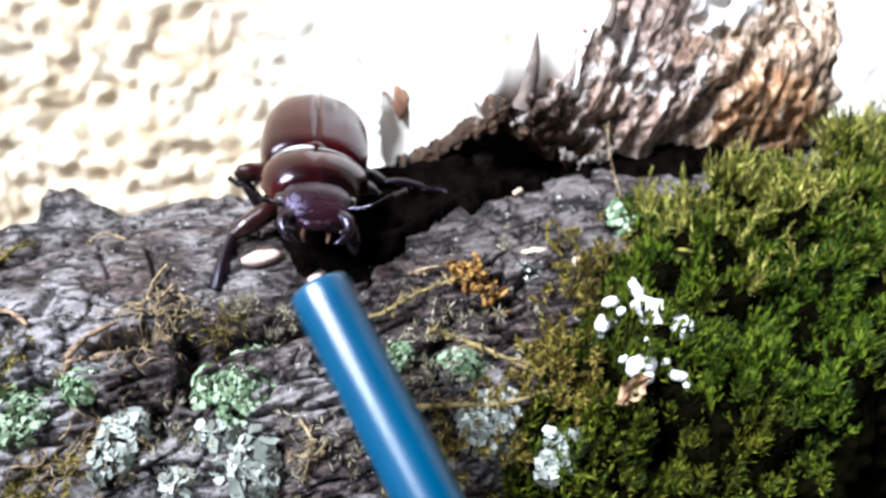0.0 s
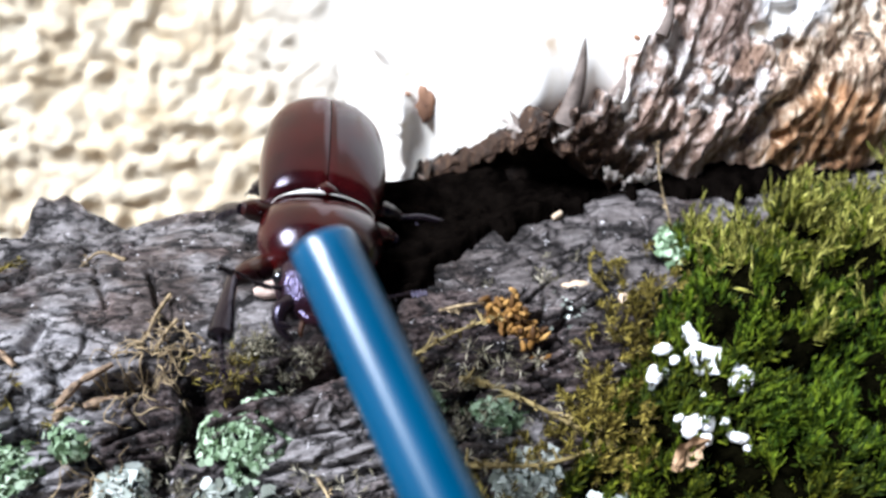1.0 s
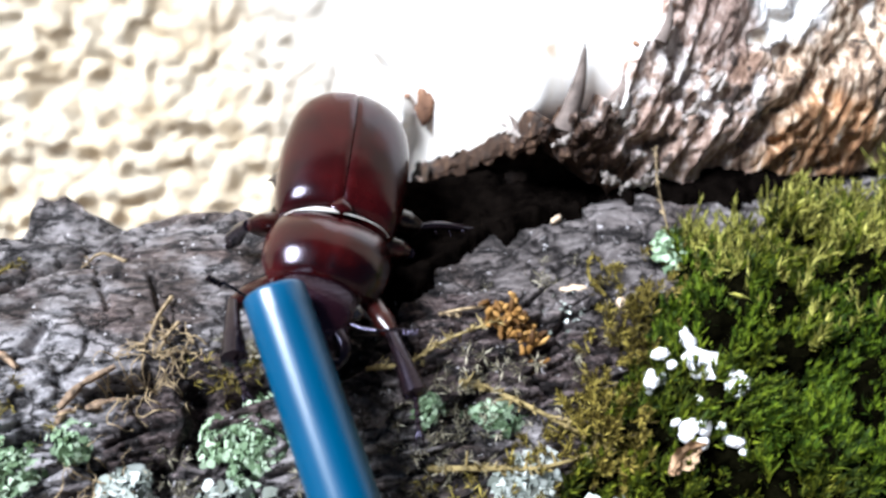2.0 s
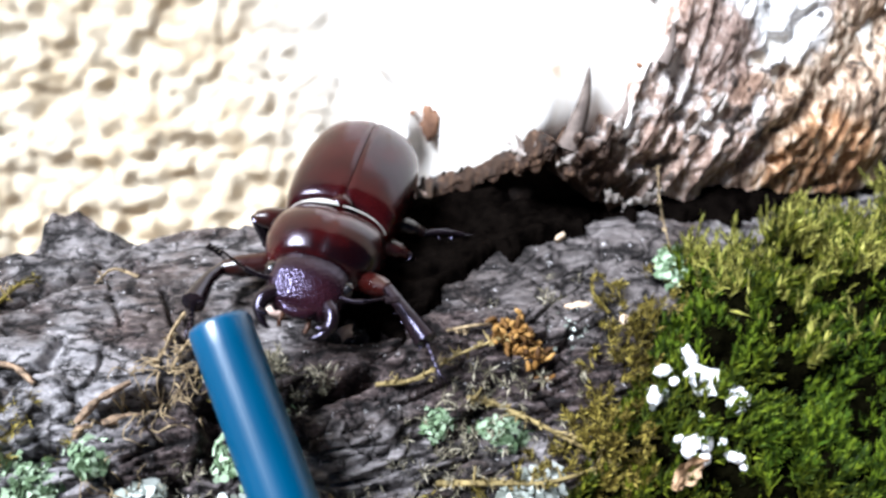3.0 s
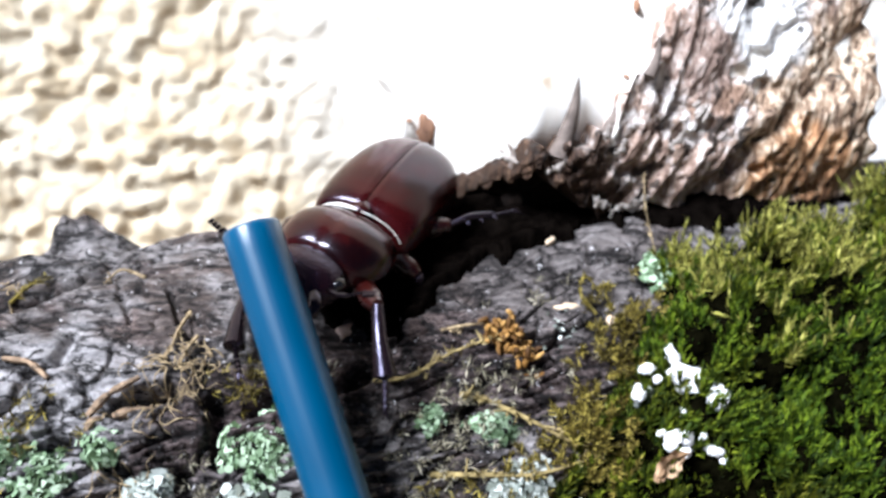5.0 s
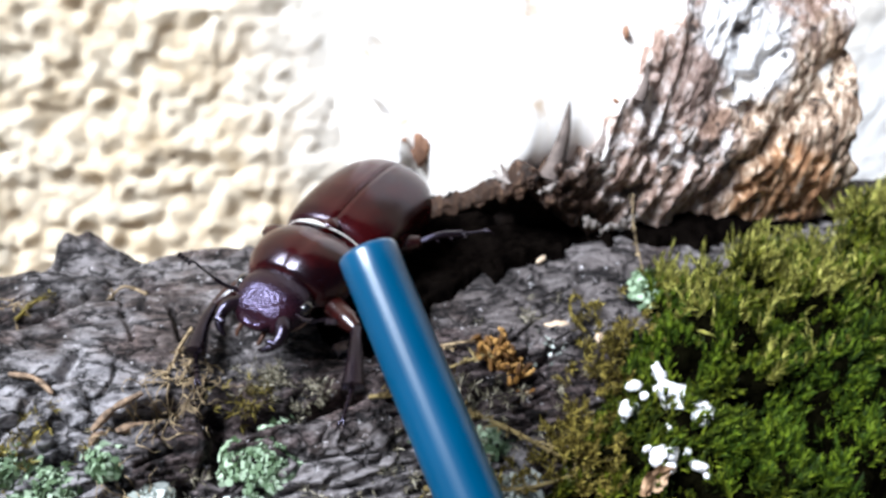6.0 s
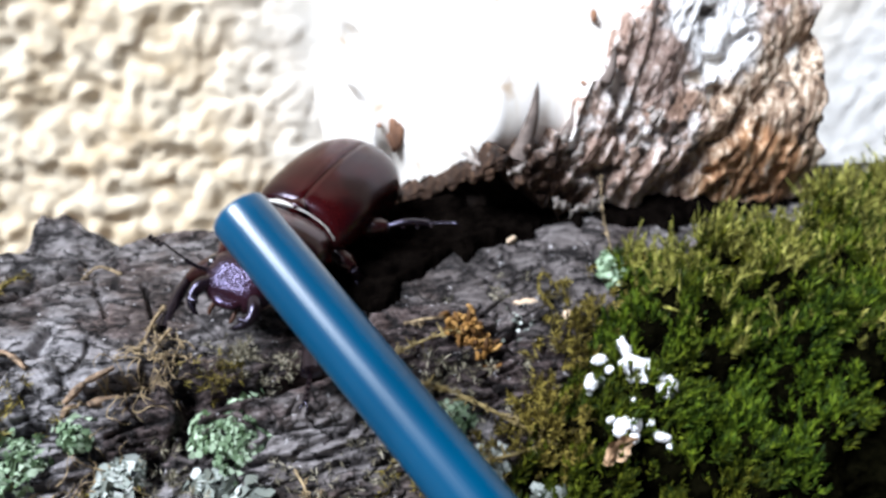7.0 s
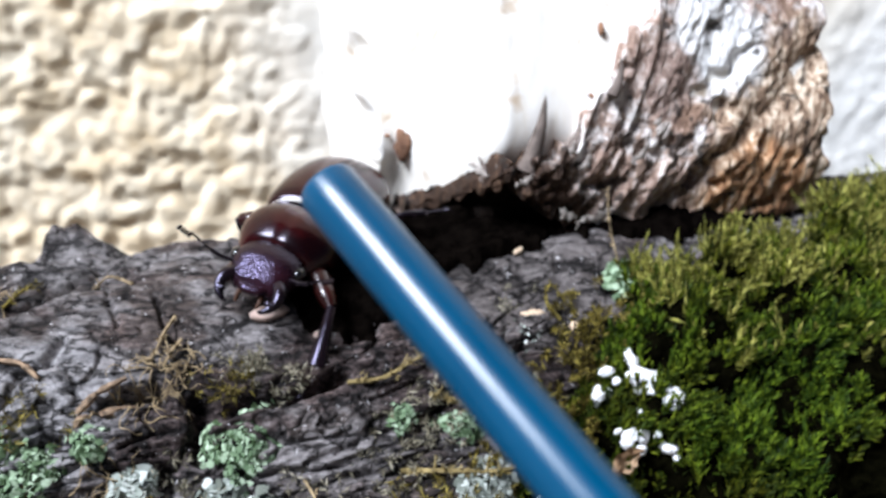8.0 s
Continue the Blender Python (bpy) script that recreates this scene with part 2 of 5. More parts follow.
def mat_shoots(name, dark, mid, light, aged=False):
    """Moss: each shoot has a tint of its own."""
    n = Nodes(name, 0.65, specular=0.2)
    geo = n.tree.nodes.new("ShaderNodeNewGeometry")
    patch = n.noise(70, 3)
    tint = n.mix(0.45, geo.outputs["Random Per Island"], patch)
    fresh = n.steps(tint, [(0.25, dark), (0.5, mid), (0.78, light)])
    if not aged:
        n.colour(fresh)
        return n.mat
    # older olive-brown growth in patches
    old = n.steps(tint, [(0.25, dark), (0.55, [c * k for c, k in zip(mid, (2.0, 0.98, 1.7))]), (0.8, [c * k for c, k in zip(light, (1.25, 0.76, 1.4))])])
    n.colour(n.mix(n.steps(n.noise(38, 4, 0.6), [(0.44, (0, 0, 0)), (0.64, (0.75, 0.75, 0.75))]), fresh, old))
    return n.mat


def mat_pale_wood():
    n = Nodes("pale_wood", 0.8, specular=0.25)
    grain = n.noise(120, 6, 0.6, n.stretched((3, 3, 0.6), (0, 25, 0)))
    spot = n.noise(90, 3)
    base = n.steps(grain, [(0.3, (0.84, 0.78, 0.68)), (0.6, (0.90, 0.87, 0.82))])
    base = n.mix(n.steps(spot, [(0.60, (0, 0, 0)), (0.70, (0.75, 0.75, 0.75))]), base, (0.55, 0.40, 0.24))
    n.colour(base)
    return n.bump(grain, 0.15, 0.0006).mat


def mat_rotten_wood():
    n = Nodes("rotten_wood", 0.75, specular=0.3)
    grain = n.noise(190, 9, 0.78, n.stretched((2.6, 2.6, 0.7), (0, 32, 0)))
    upright = n.noise(190, 8, 0.7, n.stretched((3.0, 3.0, 0.35), (0, 4, 0)))

    base = n.steps(grain, [(0.30, (0.06, 0.042, 0.033)), (0.42, (0.19, 0.120, 0.088)), (0.52, (0.37, 0.262, 0.208)), (0.63, (0.78, 0.70, 0.64))])
    worn = n.noise(75, 6, 0.7)
    base = n.mix(n.steps(worn, [(0.51, (0, 0, 0)), (0.58, (0.85, 0.85, 0.85))]), base, n.steps(grain, [(0.36, (0.26, 0.20, 0.17)), (0.50, (0.78, 0.74, 0.71))]))
    rust = n.noise(95, 5, 0.65, n.stretched((1, 1, 1), (40, 10, 70)))
    base = n.mix(n.steps(rust, [(0.52, (0, 0, 0)), (0.59, (0.85, 0.85, 0.85))]), base, n.steps(grain, [(0.38, (0.035, 0.017, 0.010)), (0.60, (0.30, 0.18, 0.115))]))
    base = n.mix(n.stain_or_shade(0.086, -0.004, 0.078, 0.026), base, n.steps(upright, [(0.36, (0.05, 0.03, 0.02)), (0.48, (0.30, 0.20, 0.13)), (0.62, (0.74, 0.62, 0.48))]))
    base = n.mix(n.stain_or_shade(0.078, -0.008, 0.066, 0.014), base, n.steps(upright, [(0.36, (0.06, 0.028, 0.014)), (0.48, (0.34, 0.17, 0.075)), (0.58, (0.6, 0.40, 0.24)), (0.68, (0.84, 0.78, 0.70))]))
    base = n.mix(n.stain_or_shade(0.066, 0.000, 0.100, 0.013), base, n.steps(grain, [(0.34, (0.22, 0.19, 0.17)), (0.46, (0.72, 0.70, 0.68)), (0.6, (0.86, 0.85, 0.84))]))
    base = n.mix(n.stain_or_shade(0.052, -0.003, 0.093, 0.009), base, n.steps(grain, [(0.35, (0.07, 0.045, 0.036)), (0.5, (0.26, 0.18, 0.145)), (0.64, (0.6, 0.52, 0.47))]))
    # brown rot at the crust's foot, darkened to paint in the overhang's shade
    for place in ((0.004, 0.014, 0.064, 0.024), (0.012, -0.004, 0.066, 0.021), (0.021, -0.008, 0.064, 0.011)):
        base = n.mix(n.stain_or_shade(*place), base, n.steps(grain, [(0.36, (0.005, 0.003, 0.002)), (0.53, (0.040, 0.020, 0.011)), (0.66, (0.19, 0.115, 0.07))]))
    specks = n.noise(210, 3, 0.5)
    base = n.mix(n.steps(specks, [(0.34, (0.9, 0.9, 0.9)), (0.40, (0, 0, 0))]), base, (0.02, 0.014, 0.011))
    n.colour(base)
    return n.bump(n.mix(0.5, grain, n.mix(0.5, upright, n.noise(700, 5, 0.7))), 0.6, 0.0008).mat


def mat_shell(name, dark, light, rough, scale=60, dots=0.0, coat=0.6, specular=0.4, sheen=(1.0, 1.0, 1.0, 1.0)):
    n = Nodes(name, rough, specular=specular)
    n.bsdf.inputs["Specular Tint"].default_value = sheen
    a = n.noise(scale, 4)
    n.colour(n.steps(a, [(0.35, dark), (0.68, light)]))
    n.bsdf.inputs["Coat Weight"].default_value = coat
    n.bsdf.inputs["Coat Roughness"].default_value = 0.13
    if dots:
        v = n.node("ShaderNodeTexVoronoi", Scale=2000.0)
        n.link(n.coord, v.inputs["Vector"])
        n.bump(v.outputs["Distance"], dots, 0.0004)
    else:
        n.bump(n.noise(1500, 3), 0.06, 0.0003)
    return n.rough(n.noise(300, 4), rough * 0.8, rough * 1.4).mat


def mat_tube():
    """Drawn plastic: fine polishing rings spread its gloss along the tube."""
    n = Nodes("blue_plastic", 0.3, specular=0.6)
    a = n.noise(40, 3)
    n.colour(n.steps(a, [(0.3, (0.000, 0.043, 0.100)), (0.7, (0.001, 0.057, 0.130))]))
    ring = n.node("ShaderNodeTangent")
    ring.direction_type, ring.axis = "RADIAL", "Z"
    n.link(ring.outputs[0], n.bsdf.inputs["Tangent"])
    n.bsdf.inputs["Anisotropic"].default_value = 0.3
    n.bsdf.inputs["Anisotropic Rotation"].default_value = 0.25
    scratch = n.noise(900, 4, 0.7, n.stretched((1, 1, 0.02)))
    return n.bump(scratch, 0.10, 0.0003).rough(scratch, 0.27, 0.36).mat


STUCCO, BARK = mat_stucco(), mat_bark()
PALE, ROTTEN = mat_pale_wood(), mat_rotten_wood()
SOIL = mat_simple("soil", (0.06, 0.045, 0.03), (0.16, 0.12, 0.09), 30)
MOSS = mat_shoots("moss_green", (0.008, 0.018, 0.001), (0.034, 0.066, 0.002), (0.140, 0.198, 0.008), True)
# moss bed darkened to near-black: holds the shade between the shoots
MOSS_BED_SHADE = mat_simple("moss_bed_shade", (0.0006, 0.0007, 0.0002), (0.005, 0.0046, 0.002), 700, 1.0, 0.8, 0.001, 0.0)
GOLD_MOSS = mat_shoots("moss_gold", (0.022, 0.015, 0.003), (0.105, 0.080, 0.012), (0.36, 0.29, 0.06))
DRY_MOSS = mat_shoots("moss_dry", (0.05, 0.045, 0.03), (0.17, 0.15, 0.095), (0.44, 0.40, 0.30))
ORANGE_MOSS = mat_shoots("moss_orange", (0.05, 0.022, 0.005), (0.21, 0.105, 0.024), (0.44, 0.26, 0.08))
LICHEN = mat_shoots("lichen_mint", (0.045, 0.075, 0.03), (0.17, 0.25, 0.14), (0.42, 0.52, 0.37))
GREY_LICHEN = mat_shoots("lichen_grey", (0.10, 0.11, 0.09), (0.27, 0.30, 0.265), (0.56, 0.59, 0.55))
STRAW = mat_simple("straw", (0.07, 0.046, 0.022), (0.50, 0.38, 0.215), 420)
TWIG = mat_simple("dry_twig", (0.09, 0.066, 0.02), (0.40, 0.31, 0.13), 380)
CHIP = mat_simple("wood_chip", (0.5, 0.36, 0.24), (0.72, 0.58, 0.42), 300)
LEAF = mat_simple("dead_leaf", (0.28, 0.15, 0.07), (0.6, 0.42, 0.26), 150, 0.6)
FLAKE = mat_simple("white_flake", (0.76, 0.76, 0.78), (0.9, 0.9, 0.9), 200, 0.7)
DARK_BARK = mat_simple("dark_bark", (0.10, 0.05, 0.03), (0.26, 0.14, 0.08), 160)
SPLIT_WOOD = mat_simple("split_wood", (0.16, 0.13, 0.11), (0.62, 0.56, 0.51), 700)
SPLINTER = mat_simple("grey_splinter", (0.05, 0.038, 0.032), (0.22, 0.175, 0.15), 260)
PINK_CHIP = mat_simple("pink_chip", (0.40, 0.28, 0.23), (0.66, 0.52, 0.45), 300)
ELYTRA = mat_shell("chestnut_shell", (0.006, 0.0007, 0.0009), (0.034, 0.0022, 0.0023), 0.19, 70, coat=0.12, specular=0.26, sheen=(0.86, 0.78, 1.0, 1.0))
PRONOTUM = mat_shell("red_brown_shell", (0.004, 0.0005, 0.0006), (0.034, 0.0022, 0.0021), 0.19, 95, coat=0.12, specular=0.34, sheen=(0.88, 0.82, 1.0, 1.0))
HEAD = mat_shell("dark_punctured_shell", (0.005, 0.002, 0.0034), (0.016, 0.004, 0.006), 0.22, 80, dots=0.32, coat=0.0, specular=0.5, sheen=(0.66, 0.60, 1.0, 1.0))
LIMB = mat_shell("black_shell", (0.003, 0.002, 0.0026), (0.008, 0.004, 0.005), 0.22, 200, coat=0.0, specular=0.5, sheen=(0.74, 0.70, 1.0, 1.0))
FEMUR = mat_shell("red_limb", (0.003, 0.001, 0.001), (0.022, 0.0022, 0.0015), 0.25, 120, coat=0.2)
AMBER = mat_simple("amber_hair", (0.02, 0.006, 0.002), (0.08, 0.028, 0.008), 500, 0.5)
EYE_BLACK = mat_shell("eye_black", (0.004, 0.004, 0.005), (0.008, 0.007, 0.008), 0.12, 200)
TUBE = mat_tube()
# dark colour in place of the shade behind the stump's rim
LINING_SHADE = mat_simple("black_lining_shade", (0.002, 0.0014, 0.001), (0.016, 0.010, 0.007), 260, 0.9, 0.8, 0.001, 0.1)
# almost no albedo: the hollow's shade is put into this colour
HOLLOW_SHADE = mat_simple("black_hollow_shade", (0.0004, 0.0003, 0.0003), (0.004, 0.003, 0.0024), 300, 1.0, 0.6, 0.001, 0.0)


def groove(s, a, points, width):
    """How deep in a furrow that runs through the points (s, a in metres)."""
    best = np.full(np.broadcast(s, a).shape, 9.0)
    for (s0, a0), (s1, a1) in zip(points, points[1:]):
        ds, da = s1 - s0, a1 - a0
        k = np.clip(((s - s0) * ds + (a - a0) * da) / (ds * ds + da * da), 0, 1)
        best = np.minimum(best, np.hypot(s - s0 - k * ds, a - a0 - k * da))
    return np.exp(-(best / width) ** 2)


# furrows and cracks: points in mm along the log and degrees round it; width and depth in mm
FURROWS = [
    ([(-53.6, -33), (-50, -35.7), (-44.4, -35.4), (-38.6, -35.7), (-32.6, -35.4), (-27, -34)], 1.6, 6.5),
    ([(-92, -10), (-84.3, -8.6), (-79, -6.1), (-74, -1.5), (-68, 4.4)], 1.1, 2.6),
    ([(-86, -32), (-82.7, -30), (-80.6, -26), (-76.6, -23), (-74.4, -18)], 0.8, 2.0),
    ([(-67, -7.6), (-66, -14.7)], 0.55, 1.2),
    ([(-58.3, -7), (-58, -16.3), (-56.3, -21.2)], 0.7, 1.8),
    ([(-67.3, -31.6), (-64.3, -30.2), (-60.4, -30.0)], 1.5, 6.0),
    ([(-53.2, -35.9), (-54, -42.6)], 1.2, 4.5),
    ([(-59, -44), (-58.8, -49)], 1.1, 3.0),
    ([(-79.3, -36.8), (-75.5, -36.3), (-73.3, -38), (-67.4, -42.5)], 1.2, 4.2),
    ([(0.8, -32.7), (6.4, -33.6), (12.4, -33.8), (15, -35)], 0.9, 2.6),
    ([(-12, -45), (-6, -39), (4, -38)], 1.4, 2.6),
    ([(-5, -44.7), (2.4, -46)], 0.8, 1.6),
    ([(-36, -47), (-22, -45), (-14, -46)], 0.7, 1.4),
    ([(-42, -52), (-30, -50.5), (-20, -52)], 0.7, 1.4),
]


def bark_height(s, th):
    """The bark's relief over the plain cylinder."""
    s, th = np.broadcast_arrays(np.asarray(s, float), np.asarray(th, float))
    a = th * RADIUS
    w1 = fbm(s / 0.02, a / 0.02, 0, 3, 3) * 0.004
    w2 = fbm(s / 0.02, a / 0.02, 5, 3, 4) * 0.004
    rough = ramp(a, -0.018, -0.036) * 0.75 + 0.22
    d = fbm(s / 0.045, a / 0.03, 0, 3, 11) * 0.0019
    lay = fbm((s + w1 * 0.6) / 0.030, (a + w2 * 0.6) / 0.0080, 0, 3, 21) * 2.2
    stepped = np.floor(lay) + ramp(lay - np.floor(lay), 0.44, 0.56)
    d = d + stepped * 0.0009 * (0.3 + rough)
    d1, d2, rnd = cells((s + w2) / 0.020, (a + w1 * 0.5) / 0.0056, 5)
    d = d - np.exp(-((d2 - d1) / 0.045) ** 2) * 0.0012 * (0.5 + rough) + (rnd - 0.5) * 0.0006
    crack = np.abs(fbm((s + w1) / 0.012, (a + w2) / 0.0032, 4, 3, 27))
    d = d - np.exp(-(crack / 0.05) ** 2) * 0.0007 * rough
    d1, d2, rnd = cells((s + w2) / 0.0105, (a + w1 + 0.12 * s) / 0.0019, 9)
    d = d + (rnd - 0.5) * 0.0012 * (rough - 0.12)
    d1, d2, rnd = cells((s + w1) / 0.0062, (a + 0.6 * w2 - 0.08 * s) / 0.0013, 15)
    d = d + (rnd - 0.5) * 0.0008 * (rough - 0.15) - np.exp(-((d2 - d1) / 0.10) ** 2) * 0.0003 * rough
    d = d + fbm(s / 0.0042, a / 0.0015, 0, 4, 31) * 0.00028 * (0.05 + rough) + fbm(s / 0.0021, a / 0.0009, 7, 2, 33) * 0.00016 * (0.1 + rough)
    for points, width, depth in FURROWS:
        d = d - groove(s + w1 * 0.4, a + w2 * 0.4, [(p * 0.001, radians(q) * RADIUS) for p, q in points], width * 0.001) * depth * 0.001
    # the hollow under the stump
    d = d - groove(s, a, [(-0.028, -0.024), (-0.014, -0.012), (0.004, -0.004), (0.030, 0.0)], 0.0065) * 0.0030
    # a lumpy knob on the log's back
    for place, wide, tall in ((-0.0778, 0.0160), 0.0020, 0.0056), ((-0.0745, 0.0172), 0.0022, 0.0040), ((-0.0712, 0.0178), 0.0026, 0.0048), ((-0.0660, 0.0165), 0.0030, 0.0024):
        d = d + groove(s + w1 * 0.35, a + w2 * 0.35, [place, (place[0] + 0.0008, place[1] + 0.0003)], wide) * tall
    d = d + groove(s, a, [(-0.080, 0.009), (-0.066, 0.011), (-0.052, 0.012), (-0.042, 0.010)], 0.0065) * 0.0026 * (0.8 + 0.7 * fbm(s / 0.008, a / 0.004, 4, 3, 39))
    return d


def on_log(s, th, lift=0.0):
    """Places on the bark, with the bark's plain normal."""
    s, th = np.broadcast_arrays(np.asarray(s, float), np.asarray(th, float))
    r = RADIUS + bark_height(s, th) + lift
    n = np.sin(th)[..., None] * BACK + np.cos(th)[..., None] * UP
    return in_log(s, np.sin(th) * r, np.cos(th) * r), n


def seat(s_mm, th_deg, lift=0.0, spin=0.0):
    """A pose on the bark, z along the normal and x along the log."""
    p, n = on_log(np.array(s_mm * 0.001), np.array(radians(th_deg)), lift)
    z = Vector(n)
    x = (Vector(ALONG) - z * z.dot(Vector(ALONG))).normalized()
    y = z.cross(x)
    m = Matrix((x, y, z)).transposed().to_4x4()
    return Matrix.Translation(Vector(p)) @ m @ Matrix.Rotation(radians(spin), 4, "Z")


def spaced(coarse_lo, lo, hi, coarse_hi, fine, coarse):
    return np.concatenate([np.arange(coarse_lo, lo, coarse), np.arange(lo, hi, fine), np.arange(hi, coarse_hi + coarse * 0.5, coarse)])


def build_log():
    root = tagged(new("log"), "rough grey-brown bark-covered log lying on the ground", "log")
    s = np.concatenate([np.arange(-0.36, -0.105, 0.006), np.arange(-0.105, 0.048, 0.00028), np.arange(0.048, 0.165, 0.0009), np.arange(0.165, 0.363, 0.006)])
    th = np.concatenate([np.arange(radians(-90), radians(32), 0.0047), np.arange(radians(32), radians(269.5), 0.05)])
    S, T = np.meshgrid(s, th, indexing="ij")
    p, _ = on_log(S, T)
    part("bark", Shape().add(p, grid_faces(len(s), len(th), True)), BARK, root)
    for end, name in ((s[0], "cut_end"), (s[-1], "cut_end")):
        rim, _ = on_log(np.full(48, end), np.linspace(0, 2 * np.pi, 48, endpoint=False), -0.001)
        inner = [rim * (1 - k) + in_log(end, 0, 0) * k for k in (0, 0.3, 0.6, 0.95)]
        part(name, Shape().add(np.stack(inner), grid_faces(4, 48, True)), PALE, root, "pale sawn wood")
    return root


def build_wall():
    """Knobbly plaster on the house wall behind the log."""
    a = np.array((0.996, 0.087, 0.0))
    back = np.array((-0.087, 0.996, 0.0))
    x = spaced(-1.2, -0.18, 0.34, 1.4, 0.0013, 0.05)
    z = spaced(-0.011, 0.0, 0.24, 1.3, 0.0013, 0.05)
    X, Z = np.meshgrid(x, z, indexing="ij")
    w1, w2 = fbm(X / 0.02, Z / 0.02, 1, 2, 51) * 0.006, fbm(X / 0.02, Z / 0.02, 7, 2, 52) * 0.006
    k = fbm((X + w1 * 0.4) / 0.0080, (Z + w2 * 0.4) / 0.0074, 0, 2, 61)
    d1, _, rnd = cells((X + w1 * 0.35) / 0.0098, (Z + w2 * 0.35) / 0.0088, 63)
    knob = 0.6 * (1 - ramp(d1, 0.1, 0.85)) * (0.5 + 0.5 * rnd) + 0.5 * ramp(k, -0.5, 0.5)
    calm = 1 - 0.72 * ramp(X + 0.25 * (Z - 0.1), 0.018, 0.062)
    edge = ramp(X, -0.18, -0.17) * ramp(0.34 - X, 0, 0.01) * ramp(0.24 - Z, 0, 0.01)
    d = (knob * 0.0027 + fbm(X / 0.0035, Z / 0.0035, 3, 2, 71) * 0.00035) * calm * edge
    p = np.array((-0.09, 0.303, 0.0)) + X[..., None] * a + Z[..., None] * np.array((0, 0, 1.0)) - d[..., None] * back
    sh = Shape().add(p, grid_faces(len(x), len(z)))
    rear = np.array([[-1.2, -0.011], [1.4, -0.011], [1.4, 1.3], [-1.2, 1.3]])
    q = np.array((-0.09, 0.303, 0.0)) + rear[:, :1] * a + rear[:, 1:] * np.array((0, 0, 1.0)) + 0.2 * back
    f = q - 0.2 * back
    sh.add(np.concatenate([q, f]), np.array([[0, 3, 2, 1], [0, 4, 7, 3], [3, 7, 6, 2], [2, 6, 5, 1]]))
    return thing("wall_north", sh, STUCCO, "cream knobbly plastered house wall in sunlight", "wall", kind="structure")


def build_ground():
    x = np.concatenate([-np.geomspace(400, 0.2, 24), np.linspace(-0.18, 0.18, 19), np.geomspace(0.2, 400, 24)])
    X, Y = np.meshgrid(x, x, indexing="ij")
    Z = -0.012 + fbm(X / 0.11, Y / 0.11, 0, 2, 81) * 0.0012
    return thing("ground", Shape().add(np.stack([X, Y, Z], -1), grid_faces(len(x), len(x))), SOIL, "bare brown earth under the log", "ground", kind="structure")


# ---- the broken stump on the log ----
PALE_SHARDS = [
    ([(5.9, -9.9, 79.0), (7.7, -10.1, 77.9), (9.8, -10.1, 76.1)], 0.0006),
    ([(15.3, -10.1, 73.6), (17.3, -10.1, 74.6), (19.5, -10.1, 76.2)], 0.0007),
    ([(25.9, -9.6, 67.3), (28.3, -9.4, 65.8), (31.0, -9.2, 65.0)], 0.0009),
    ([(33.2, -9.2, 64.4), (37.1, -9.3, 65.3), (39.4, -9.5, 66.5)], 0.0012),
    ([(32.6, -9.2, 65.2), (32.1, -9.0, 62.8), (32.0, -8.9, 61.0)], 0.0009),
    ([(25.8, -10.1, 77.5), (27.2, -10.1, 79.3), (28.3, -9.9, 82.5)], 0.0009),
    ([(30.1, -10.2, 75.9), (31.3, -10.2, 77.1), (32.1, -10.1, 79.5)], 0.0007),
    ([(42.6, -10.1, 76.3), (44.5, -10.1, 77.9), (46.3, -10.1, 80.8)], 0.0007),
    ([(48.5, -9.0, 85.6), (49.9, -9.5, 83.7), (52.3, -9.9, 82.6)], 0.0015),
]


def hewn(s, v, h):
    """The stump's front slants back at its broken end, which leaves room for the hollow."""
    s, v, h = np.broadcast_arrays(np.asarray(s, float), np.asarray(v, float), np.asarray(h, float))
    back = 0.036 * (1 - ramp(s, -0.010, 0.016))
    return in_log(s + 0.277 * back, v + back, h - 0.267 * back)


